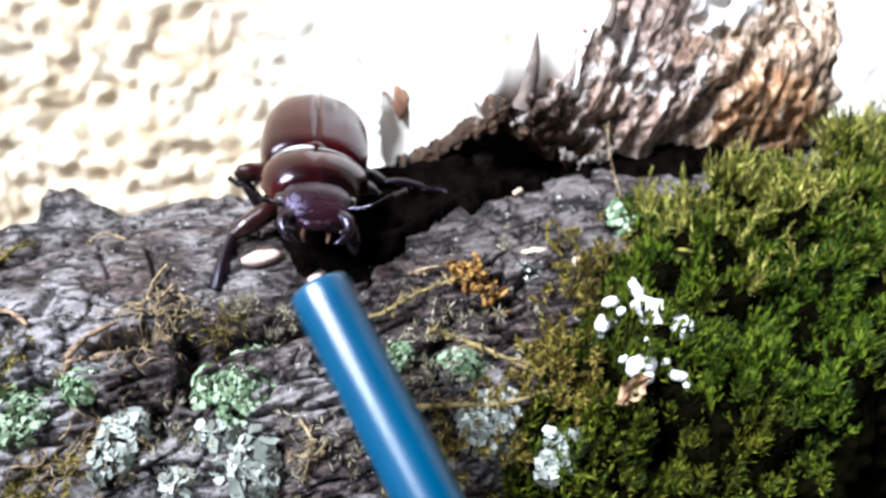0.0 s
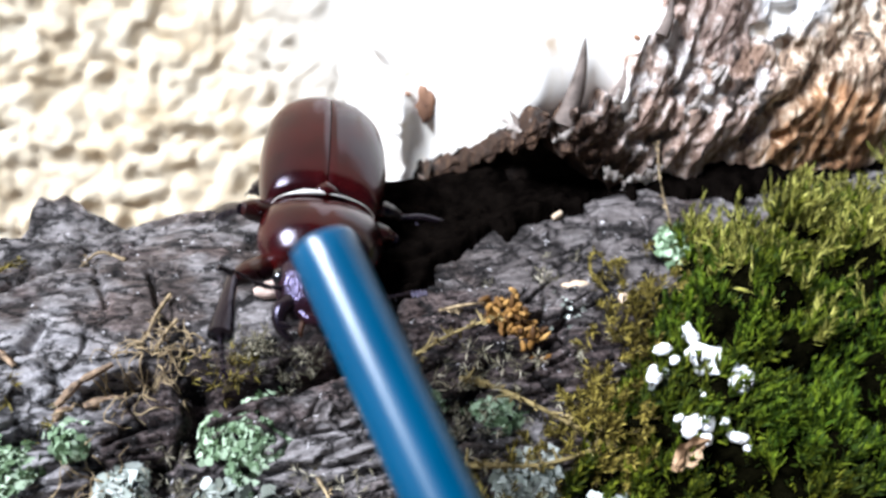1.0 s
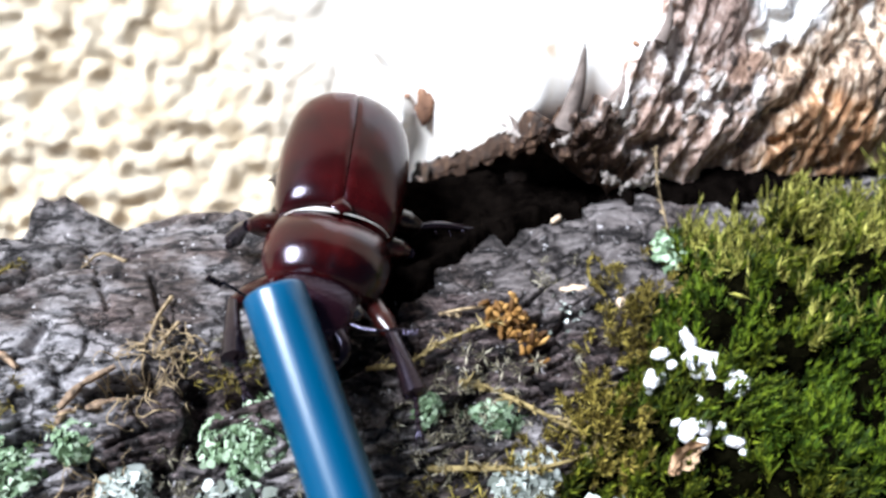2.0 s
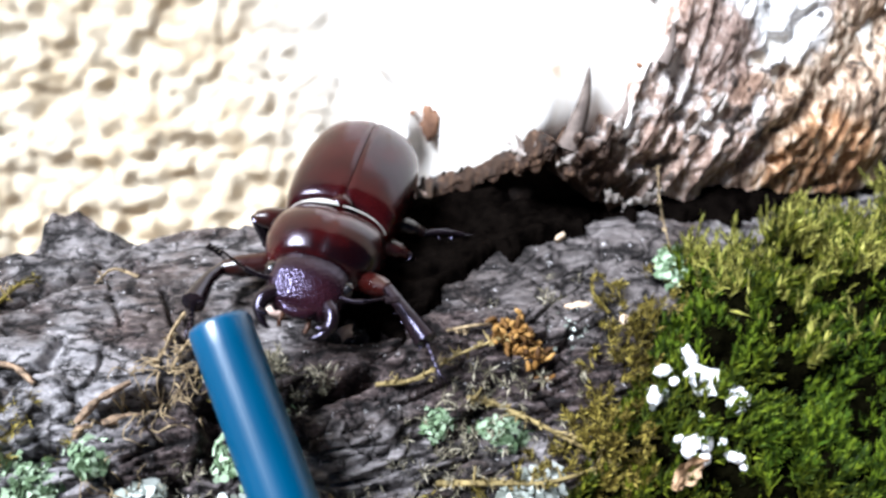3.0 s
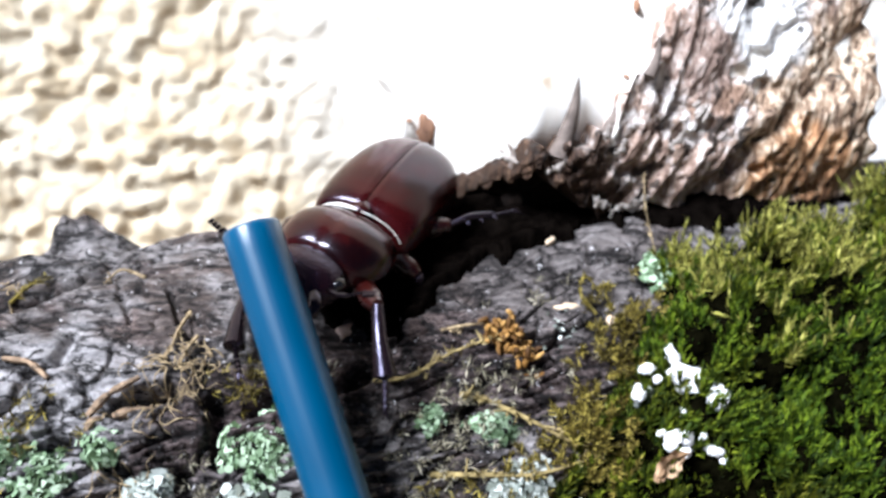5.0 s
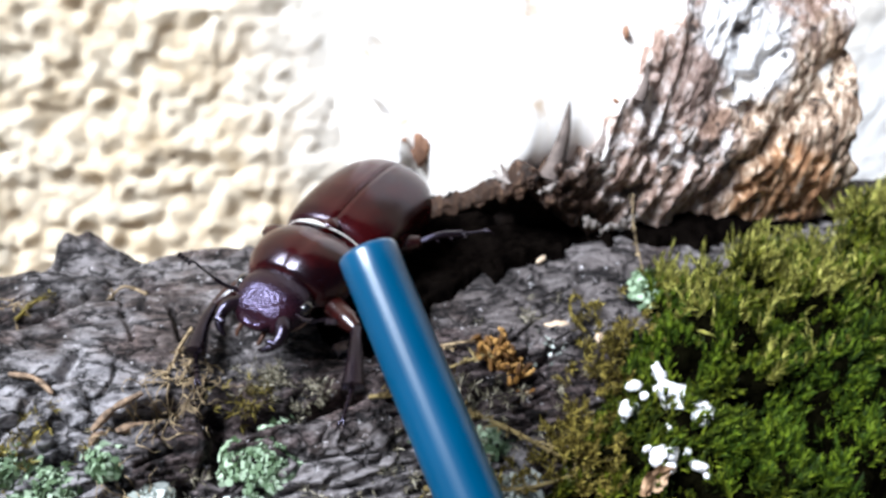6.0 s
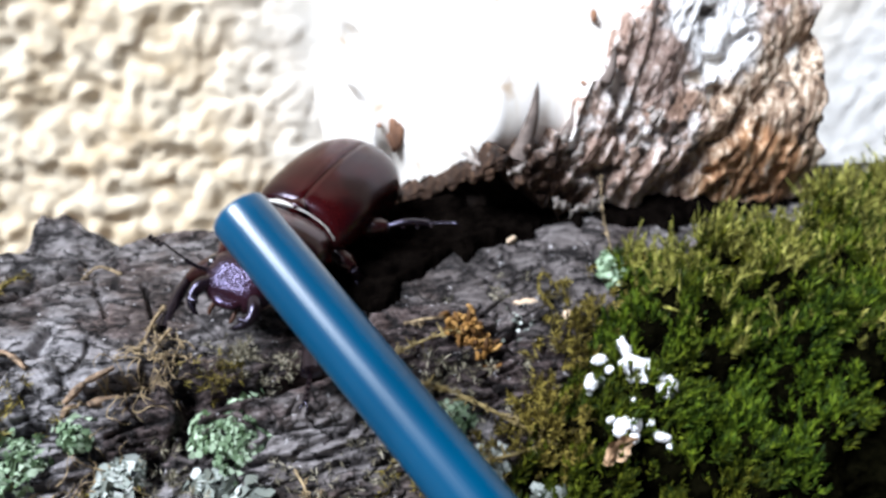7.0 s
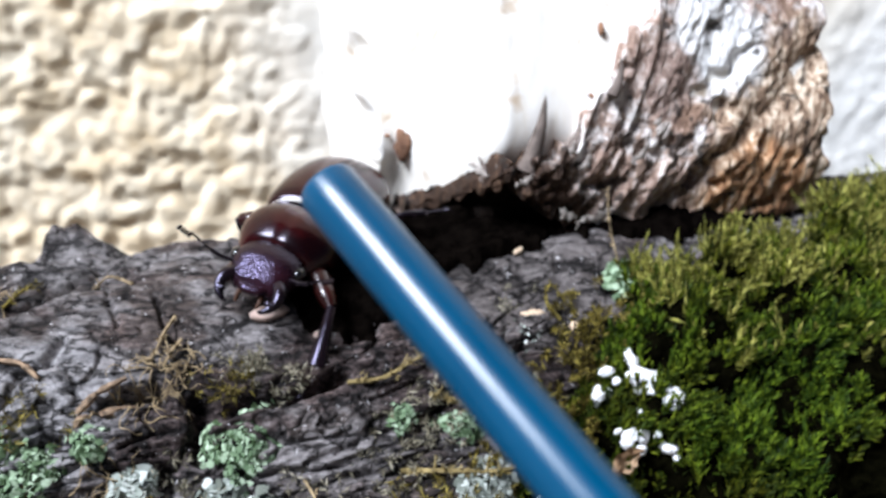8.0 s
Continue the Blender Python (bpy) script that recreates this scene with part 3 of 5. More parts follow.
def build_stump():
    root = tagged(new("stump"), "broken weathered stump of bleached wood with a rotten brown front", "stump")
    prof = smooth_path([(0.012, 0.0565), (0.007, 0.062), (0.001, 0.072), (-0.0042, 0.081), (-0.003, 0.092), (0.003, 0.106), (0.011, 0.124), (0.020, 0.142), (0.030, 0.158),
                        (0.046, 0.160), (0.056, 0.13), (0.056, 0.08), (0.050, 0.055), (0.040, 0.046), (0.022, 0.050)], 150)
    s = np.arange(-0.024, 0.1045, 0.0006)
    S, V = np.meshgrid(s, prof[:, 0], indexing="ij")
    H = np.broadcast_to(prof[:, 1], S.shape)
    front = ramp(V, 0.034, 0.02)
    left = -0.0145 - 0.05 * (H - 0.085) + fbm(H / 0.008, V / 0.03, 0, 3, 91) * 0.0022
    right = 0.0965 - 0.11 * np.abs(H - 0.078) + fbm(H / 0.006, V / 0.02, 4, 3, 92) * 0.0018
    k = (S - s[0]) / (s[-1] - s[0])
    S2 = left + (right - left) * k
    ends = 1 - ramp(k, 0.0, 0.012) * ramp(1 - k, 0.0, 0.03)
    relief = fbm(S2 / 0.016, H / 0.03, V / 0.03, 4, 93) * 0.0006 + fbm((S2 - 0.4 * H) / 0.0022, H / 0.02, 0, 3, 94) * 0.00006
    relief = relief * ramp(H, 0.082, 0.10)
    p = hewn(S2, V - relief * front + ends * 0.006 * front, H + fbm(S2 / 0.01, V / 0.02, 2, 3, 95) * 0.0012)
    sh = Shape().add(p, grid_faces(len(s), prof.shape[0], True))
    n = prof.shape[0]
    for row, flip in ((p[0], False), (p[-1], True)):
        mid = row.mean(0)
        f = np.stack([np.arange(n), (np.arange(n) + 1) % n, np.full(n, n)], -1)
        sh.add(np.concatenate([row, mid[None]]), f[:, ::-1] if flip else f)
    part("heartwood", sh, PALE, root, "sun-bleached pale wood")

    # the rotten front: a jagged, furrowed crust that overhangs the log
    s = np.arange(-0.008, 0.0995, 0.00036)
    u = np.linspace(0, 1, 150)
    top = np.interp(s, [-0.008, 0.0, 0.005, 0.010, 0.0125, 0.016, 0.022, 0.0285, 0.031, 0.036, 0.042, 0.049, 0.056, 0.066, 0.08, 0.1035],
                    [0.0690, 0.0715, 0.0735, 0.0765, 0.0780, 0.0775, 0.0790, 0.0790, 0.0840, 0.0905, 0.0980, 0.1040, 0.112, 0.130, 0.145, 0.150])
    top = top + fbm(s / 0.0022, 0 * s, 0, 3, 101) * 0.0016 + np.maximum(fbm(s / 0.004, 0 * s, 3, 2, 102), 0) * 0.0030
    low = np.interp(s, [-0.008, 0.0, 0.010, 0.020, 0.031, 0.045, 0.062, 0.083, 0.099, 0.1035],
                    [0.0655, 0.0645, 0.0640, 0.0625, 0.0590, 0.0578, 0.0576, 0.0590, 0.0630, 0.066])
    floor_line = low + 0.0
    # over the hollow only a thin ragged rim is left of the crust
    low = np.maximum(low, top - np.interp(s, [-0.008, 0.012, 0.021, 0.026, 0.033, 0.040, 0.046, 0.050], [0.0034, 0.0052, 0.0075, 0.0135, 0.023, 0.031, 0.05, 1.0]))
    low = low + fbm(s / 0.003, 0 * s, 6, 3, 103) * np.interp(s, [0.03, 0.045], [0.0026, 0.0014])
    S, Uu = np.meshgrid(s, u, indexing="ij")
    H = low[:, None] + (top - low)[:, None] * Uu
    base = np.interp(H, [0.05, 0.064, 0.070, 0.076, 0.082, 0.092, 0.106, 0.124, 0.142, 0.158], [-0.0070, -0.0076, -0.0084, -0.0086, -0.0085, -0.0055, 0.0005, 0.0085, 0.0175, 0.0275])
    bulge = -0.0012 * np.exp(-((H - 0.074) / 0.010) ** 2) * ramp(S, 0.0, 0.02)
    tilt = 0.6
    sweep = S - tilt * (H - 0.07) + 0.004 * fbm(S / 0.03, H / 0.02, 2, 2, 110)
    grain = fbm(sweep / 0.0019, (H + tilt * S) / 0.018, 0, 4, 111) * 0.00024
    ridge = fbm(sweep / 0.0058, (H + tilt * S) / 0.035, 4, 3, 116)
    grain = grain + (1 - np.abs(ridge) * 2.0) * 0.00062
    ledge = fbm((H - 0.55 * S) / 0.011, S / 0.05, 0, 3, 112)
    ledge = (np.floor(ledge * 2) + ramp(ledge * 2 - np.floor(ledge * 2), 0.25, 0.75)) * 0.0005
    pits = -np.maximum(fbm(S / 0.006, H / 0.006, 3, 2, 113) - 0.45, 0) * 0.0045
    rim = np.minimum(ramp(Uu, 0, 0.03), 1)
    cleft = groove(S + 0.002 * fbm(H / 0.006, S / 0.01, 5, 2, 117), H, [(0.050, 0.064), (0.066, 0.076), (0.080, 0.087), (0.094, 0.097)], 0.0022) * 0.0020
    crumbs = fbm(S / 0.0018, H / 0.0016, 0, 4, 114) * (0.00034 + 0.0010 * ramp(0.034 - S, 0.0, 0.016))
    V = base + bulge + cleft - grain - ledge - pits + crumbs
    right = ramp(0.0995 - S, 0.0, 0.004)
    V = V + (1 - right) * 0.012
    face = hewn(S + fbm(H / 0.005, S / 0.02, 8, 3, 115) * 0.0012 * ramp(S, 0.088, 0.096), V, H)
    rear = hewn(S, np.maximum(V + 0.0035, V * 0 - 0.0035) + 0.006 * (1 - rim), H)
    n, m = face.shape[:2]
    sh = Shape().add(face, grid_faces(n, m)).add(rear, grid_faces(n, m)[:, ::-1])
    ring = np.concatenate([face[:, 0], face[-1, 1:], face[::-1, -1][1:], face[0, ::-1][1:-1]])
    ring2 = np.concatenate([rear[:, 0], rear[-1, 1:], rear[::-1, -1][1:], rear[0, ::-1][1:-1]])
    sh.add(np.stack([ring, ring2]), grid_faces(2, len(ring), True))
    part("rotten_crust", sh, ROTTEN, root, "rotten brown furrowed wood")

    # an added dark sheet behind the rim paints the shade inside the hollow
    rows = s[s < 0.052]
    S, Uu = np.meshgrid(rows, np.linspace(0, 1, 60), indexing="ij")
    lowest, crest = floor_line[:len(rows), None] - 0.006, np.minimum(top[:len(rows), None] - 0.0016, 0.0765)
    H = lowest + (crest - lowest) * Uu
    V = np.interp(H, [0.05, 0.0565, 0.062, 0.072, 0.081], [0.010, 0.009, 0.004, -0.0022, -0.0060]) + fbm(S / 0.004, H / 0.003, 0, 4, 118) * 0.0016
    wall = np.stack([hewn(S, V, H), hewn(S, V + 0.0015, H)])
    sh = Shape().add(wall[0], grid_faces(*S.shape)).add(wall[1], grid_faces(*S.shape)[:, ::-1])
    part("hollow_shade_lining", sh, LINING_SHADE, root, "added near-black sheet standing in for shade inside the hollow")

    # splinters on the crust's upper edge, and flakes of bark left on the pale wood
    for s0, h0, s1, h1, wide in ((0.0185, 0.076, 0.0228, 0.0915, 0.0023), (0.0290, 0.080, 0.0325, 0.0885, 0.0016), (0.0095, 0.0745, 0.0088, 0.0795, 0.0010),
                                 (0.0120, 0.0775, 0.0165, 0.0750, 0.0008), (0.0375, 0.091, 0.0400, 0.0985, 0.0013)):
        k = np.linspace(0, 1, 14)
        path = hewn(s0 + (s1 - s0) * k + 0.0008 * np.sin(k * 3), -0.0075 + 0.002 * k, h0 + (h1 - h0) * k)
        part("splinter", tube(path, wide * (1 - k) ** 0.8 + 0.00008, 7), SPLINTER, root)
    # pale torn shards on the crust's face and lower lip
    for pts, wide in PALE_SHARDS:
        q = smooth_path([(a * 0.001, b * 0.001, c * 0.001) for a, b, c in pts], 30)
        k = np.linspace(0, 1, len(q))
        girth = wide * np.sin(np.pi * (0.02 + 0.96 * k)) ** 0.6 * (1 + 0.7 * fbm(k * 9 + wide * 9000, 0 * k, 0, 3, 119))
        wave = 0.0005 * fbm(k * 7 + wide * 5000, 0 * k, 3, 3, 120)
        ang = np.linspace(0, 2 * np.pi, 9, endpoint=False)
        slope = unit(np.gradient(q[:, [0, 2]], axis=0))
        out, flat = np.cos(ang)[None] * girth[:, None] + wave[:, None], np.sin(ang)[None] * girth[:, None] * 0.35
        body = hewn(q[:, :1] - slope[:, 1:] * out, q[:, 1:2] + 0.0006 + flat, q[:, 2:] + slope[:, :1] * out)
        part("shard", Shape().add(body, grid_faces(len(q), 9, True)), SPLIT_WOOD, root, "pale torn shard of wood")
    for s0, h0, wide, tall, v0 in ((-0.0075, 0.0825, 0.0021, 0.0042, -0.0052), (-0.0112, 0.0852, 0.0007, 0.0005, -0.0046), (0.0345, 0.0905, 0.0005, 0.0005, -0.004),
                                   (0.0385, 0.1035, 0.0005, 0.0014, 0.0012)):
        ang = np.linspace(0, 2 * np.pi, 22, endpoint=False)
        r = 1 + fbm(np.cos(ang) * 2.2 + s0 * 900, np.sin(ang) * 2.2, 0, 3, 121) * 0.3
        rings = []
        for q, dv in ((0.05, -0.0009), (0.6, -0.0008), (1.0, 0.0), (0.9, 0.0012)):
            rings.append(hewn(s0 + np.cos(ang) * r * wide * q, v0 + dv + 0.0 * ang, h0 + np.sin(ang) * r * tall * q))
        part("bark_flake", Shape().add(np.stack(rings), grid_faces(4, 22, True)), DARK_BARK, root, "brown bark remnant")
    return root


# ---- moss, lichen and litter ----
def unit(v):
    return v / (np.linalg.norm(v, axis=-1, keepdims=True) + 1e-12)


def shoots(base, way, length, leaf, wide, leaves, rng, spread=0.9, start=0.25):
    """Leafy shoots: small folded pointed leaves in a spiral round each stem."""
    n = len(base)
    side = unit(np.cross(way, rng.normal(size=(n, 3))))
    other = np.cross(way, side)
    k = np.linspace(start, 1, leaves)
    turn = np.arange(leaves) * 2.4 + rng.uniform(0, 6.28, (n, 1))
    out = np.cos(turn)[..., None] * side[:, None] + np.sin(turn)[..., None] * other[:, None]
    lean = spread * (1.05 - 0.75 * k)[None, :, None]
    d = unit(out * lean + way[:, None] * (0.55 + 0.6 * k)[None, :, None] + rng.normal(size=(n, leaves, 3)) * 0.12)
    root = base[:, None] + way[:, None] * (length[:, None] * k)[..., None]
    size = leaf * rng.uniform(0.7, 1.25, (n, leaves, 1)) * (1.1 - 0.45 * k)[None, :, None]
    cross = unit(np.cross(d, out + 1e-6))
    lift = np.cross(cross, d)
    v = np.stack([root, root + d * size * 0.45 + cross * wide * size / leaf, root + d * size + lift * size * 0.1,
                  root + d * size * 0.45 - cross * wide * size / leaf, root + d * size * 0.5 - lift * wide * 0.5], 2)
    m = n * leaves
    i = np.arange(m)[:, None] * 5
    f = np.concatenate([i + [[0, 1, 4]], i + [[1, 2, 4]], i + [[2, 3, 4]], i + [[3, 0, 4]]])
    return Shape().add(v, f)


def moss_edge(th):
    return np.interp(np.degrees(th), [-90, -75, -61, -54, -46, -34, -24, -14, -5, 4], [-0.012, -0.010, -0.006, 0.001, 0.012, 0.028, 0.033, 0.036, 0.050, 0.085])


def moss_back(s):
    """The moss's rear limit, in degrees round the log."""
    return np.interp(s, [0.03, 0.055, 0.070, 0.085, 0.10, 0.13], [-21, -23, -22, -19, -13, -6])


def moss_field(rng, count, inner, outer):
    """Random places whose distance inside the moss's edge lies between two bounds."""
    s = rng.uniform(-0.02, 0.165, count)
    th = np.radians(rng.uniform(-100, 14, count))
    e = moss_edge(th) + fbm(s / 0.012, th * RADIUS / 0.012, 0, 3, 131) * 0.006
    deg = np.degrees(th)
    low = np.interp(s, [0.03, 0.046, 0.053, 0.060, 0.083, 0.12], [-86, -80, -73, -68, -65, -62]) + 4 * fbm(s / 0.01, th * 6, 0, 2, 133)
    # a bare dark hole in the cushion
    hole = ((s - 0.0725) / 0.0045) ** 2 + ((deg + 50.5) / 3.4) ** 2 < 1 + 0.6 * fbm(s / 0.004, th * 12, 0, 2, 134)
    keep = (s - e > inner) & (s - e < outer) & (deg < moss_back(s)) & (deg > low) & ~hole
    return s[keep], th[keep], (s - e)[keep]


def build_moss():
    rng = np.random.default_rng(5)
    s = np.arange(-0.02, 0.166, 0.0009)
    th = np.radians(np.arange(-104, 14, 0.9))
    S, T = np.meshgrid(s, th, indexing="ij")
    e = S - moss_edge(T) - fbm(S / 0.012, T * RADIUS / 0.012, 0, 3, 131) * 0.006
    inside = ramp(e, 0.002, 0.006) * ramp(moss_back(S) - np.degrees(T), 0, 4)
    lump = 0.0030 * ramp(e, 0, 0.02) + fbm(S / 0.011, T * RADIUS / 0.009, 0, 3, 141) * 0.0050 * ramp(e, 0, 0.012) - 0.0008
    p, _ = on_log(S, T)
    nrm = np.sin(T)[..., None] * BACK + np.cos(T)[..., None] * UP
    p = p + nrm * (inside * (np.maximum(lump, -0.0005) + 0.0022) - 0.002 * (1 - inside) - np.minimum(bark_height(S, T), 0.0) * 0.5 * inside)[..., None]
    thing("moss_bed_shade", Shape().add(p, grid_faces(len(s), len(th))), MOSS_BED_SHADE, "near-black moss bed on the log, painted as the shade between shoots", "moss", kind="stuff")
    s, th, e = moss_field(rng, 17500, 0.002, 1.0)
    cushion = 0.0030 * ramp(e, 0, 0.02) + fbm(s / 0.011, th * RADIUS / 0.009, 0, 3, 141) * 0.0050 * ramp(e, 0, 0.012)
    # the cushion thins towards its lower edge, so the bed's painted shade shows
    low = np.interp(s, [0.03, 0.046, 0.053, 0.060, 0.083, 0.12], [-86, -80, -73, -68, -65, -62])
    gap = fbm(s / 0.0055, th * RADIUS / 0.0048, 0, 3, 143) > -0.58 + 0.9 * ramp(low + 8 - np.degrees(th), 0, 8)
    s, th, e, cushion = s[gap], th[gap], e[gap], cushion[gap]
    p, nrm = on_log(s, th)
    p = p + nrm * (cushion - 0.001 + 0.0016 * fbm(s / 0.0045, th * RADIUS / 0.004, 0, 2, 144))[:, None]
    lean = np.stack([fbm(s / 0.007, th * RADIUS / 0.007, q, 2, 145) for q in (0, 5, 9)], -1)
    way = unit(nrm * 0.45 + np.array((0.0, 0.05, 1.3)) + lean * 0.5 + rng.normal(size=p.shape) * 0.25)
    length = rng.uniform(0.0026, 0.0068, len(p)) * (0.6 + 0.4 * ramp(e, 0, 0.01))
    bottom = ramp(fbm(s / 0.02, th * RADIUS / 0.02, 0, 2, 142), -0.9, 0.1)
    thing("moss_cushion", shoots(p, way, length * (0.5 + 0.5 * bottom), 0.0031, 0.00032, 16, rng, 0.40), MOSS, "dense bright green leafy moss covering the log", "moss", kind="stuff")
    s, th, e = moss_field(rng, 9000, -0.009, 0.009)
    keep = rng.uniform(0, 1, len(s)) < 0.50 * ramp(th, radians(-8), radians(-28)) * ramp(fbm(s / 0.004, th * RADIUS / 0.004, 0, 2, 146), -0.25, 0.25)
    s, th = s[keep], th[keep]
    p, nrm = on_log(s, th, -0.0005)
    way = unit(nrm * 0.7 + np.array((-0.15, -0.1, 0.4)) + rng.normal(size=p.shape) * 0.5)
    thing("golden_moss", shoots(p, way, rng.uniform(0.0022, 0.0058, len(p)), 0.0021, 0.00022, 18, rng), GOLD_MOSS, "yellow-brown feathery moss along the cushion's edge", "moss", kind="stuff")
    # tall thin moss leaves at the back
    s = rng.uniform(0.036, 0.16, 9000)
    th = np.radians(rng.uniform(-50, 14, 9000))
    fade = rng.uniform(0, 1, 9000) < 0.06 + 0.75 * ramp(np.degrees(th) + 7 * fbm(s / 0.012, th * RADIUS / 0.008, 0, 3, 147), -38, -16)
    s, th = s[fade], th[fade]
    keep = (s > moss_edge(th) - 0.004) & (np.degrees(th) < moss_back(s) + 2)
    s, th = s[keep], th[keep]
    e = s - moss_edge(th)
    p, nrm = on_log(s, th, 0.0030 * ramp(e, 0, 0.02) + fbm(s / 0.011, th * RADIUS / 0.009, 0, 3, 141) * 0.0050 * ramp(e, 0, 0.012) - 0.0005)
    way = unit(np.array((0.0, -0.15, 1.0)) + rng.normal(size=p.shape) * 0.42)
    thing("tall_moss", shoots(p, way, rng.uniform(0.004, 0.0095, len(p)), 0.0028, 0.00028, 14, rng, 0.42), mat_shoots("moss_olive", (0.045, 0.044, 0.008), (0.175, 0.17, 0.026), (0.44, 0.42, 0.10)),
          "thin olive moss blades below the stump", "moss", kind="stuff")


def build_hollow_shade():
    """Near-black lumpy sheet standing in for the shade in the stump's hollow."""
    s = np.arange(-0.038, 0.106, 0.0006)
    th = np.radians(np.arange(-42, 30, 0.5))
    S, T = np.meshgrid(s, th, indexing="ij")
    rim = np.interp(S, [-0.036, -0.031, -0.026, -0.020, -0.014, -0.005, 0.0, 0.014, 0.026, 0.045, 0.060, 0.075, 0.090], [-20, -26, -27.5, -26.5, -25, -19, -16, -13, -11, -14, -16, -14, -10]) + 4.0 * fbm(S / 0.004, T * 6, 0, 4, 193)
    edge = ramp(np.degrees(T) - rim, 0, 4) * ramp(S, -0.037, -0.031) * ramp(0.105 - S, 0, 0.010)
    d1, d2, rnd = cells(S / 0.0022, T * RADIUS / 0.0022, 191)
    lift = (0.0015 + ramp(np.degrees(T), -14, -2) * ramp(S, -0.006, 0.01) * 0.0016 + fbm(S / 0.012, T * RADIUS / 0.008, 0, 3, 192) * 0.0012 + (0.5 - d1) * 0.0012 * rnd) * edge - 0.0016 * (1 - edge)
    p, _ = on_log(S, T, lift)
    thing("hollow_shade", Shape().add(p, grid_faces(len(s), len(th))), HOLLOW_SHADE, "near-black sheet standing in for the shade in the hollow under the stump", "rotten wood", kind="stuff")


def lobes(count, spread, size, rng, high=0.4):
    """A crust of small cupped lobes, in the patch's own space."""
    r = np.sqrt(rng.uniform(0, 1, count)) * spread
    a = rng.uniform(0, 6.283, count)
    r = r * (1 + 0.45 * (fbm(np.cos(a) * 1.7 + count, np.sin(a) * 1.7, 0, 2, 151)))
    c = np.stack([np.cos(a) * r, np.sin(a) * r, (1 - (r / spread) ** 2) * spread * high * 0.5 + rng.uniform(0, size * 0.9, count)], -1)
    n = unit(np.stack([np.cos(a) * r / spread, np.sin(a) * r / spread, np.full(count, 0.9)], -1) + rng.normal(size=(count, 3)) * 0.45)
    x = unit(np.cross(n, rng.normal(size=(count, 3))))
    y = np.cross(n, x)
    ang = np.linspace(0, 6.283, 7, endpoint=False)
    rad = size * rng.uniform(0.45, 1.5, (count, 7)) * rng.uniform(0.6, 1.3, (count, 1))
    rim = c[:, None] + (np.cos(ang) * rad)[..., None] * x[:, None] + (np.sin(ang) * rad)[..., None] * y[:, None] + n[:, None] * (rng.uniform(-0.15, 0.4, (count, 7, 1)) * size)
    v = np.concatenate([c[:, None] + n[:, None] * size * 0.15, rim], 1)
    i = np.arange(count)[:, None] * 8
    k = np.arange(7)
    f = np.concatenate([i + [[0, 1 + q, 1 + (q + 1) % 7]] for q in k])
    return Shape().add(v, f)


def build_lichens():
    rng = np.random.default_rng(9)
    for s, th, lift, spread, size, count, mat, label in (
            (-46.3, -42.5, -0.3, 0.0066, 0.00060, 470, LICHEN, "mint-green leafy lichen rosette on bark"),
            (-69.5, -38.0, -0.3, 0.0029, 0.00070, 110, LICHEN, "small pale green lichen on bark"),
            (-79.0, -41.0, -0.3, 0.0050, 0.00062, 240, LICHEN, "green lichen crust on bark"),
            (-84.0, -37.0, -0.3, 0.0034, 0.00060, 120, LICHEN, "green lichen crust on bark"),
            (-63.5, -46.0, -0.3, 0.0032, 0.00095, 110, GREY_LICHEN, "grey-white flaky lichen on bark"),
            (-66.0, -50.0, -0.3, 0.0034, 0.00095, 100, GREY_LICHEN, "grey-white flaky lichen on bark"),
            (-50.5, -51.5, -0.3, 0.0040, 0.00120, 90, GREY_LICHEN, "grey-white flaky lichen on bark"),
            (-45.0, -55.5, -0.3, 0.0046, 0.00125, 100, GREY_LICHEN, "grey-white flaky lichen on bark"),
            (-56.0, -55.0, -0.3, 0.0034, 0.00105, 70, GREY_LICHEN, "grey-white flaky lichen on bark"),
            (-8.0, -46.3, -0.3, 0.0040, 0.00060, 190, LICHEN, "mint-green lichen among dry moss"),
            (-18.5, -43.0, -0.3, 0.0026, 0.00055, 90, LICHEN, "tiny green lichen among dry moss"),
            (-7.0, -57.5, -0.3, 0.0060, 0.00085, 240, GREY_LICHEN, "grey-white lichen beside the moss"),
            (4.0, -63.5, 3.0, 0.0050, 0.00085, 190, GREY_LICHEN, "pale green lichen beside the moss"),
            (36.0, -21.0, 1.0, 0.0046, 0.00070, 220, LICHEN, "pale green lichen at the moss's edge"),
            (9.0, -31.0, -0.3, 0.0044, 0.00036, 26, GREY_LICHEN, "scattered white crumbs of lichen on bark"),
            (19.0, -46.5, 4.0, 0.0020, 0.00070, 50, GREY_LICHEN, "pale lichen on the moss")):
        ob = thing("lichen", lobes(count, spread, size, rng), mat, label, "lichen", "lichens on the log")
        ob.matrix_world = seat(s, th, lift * 0.001, rng.uniform(0, 360))


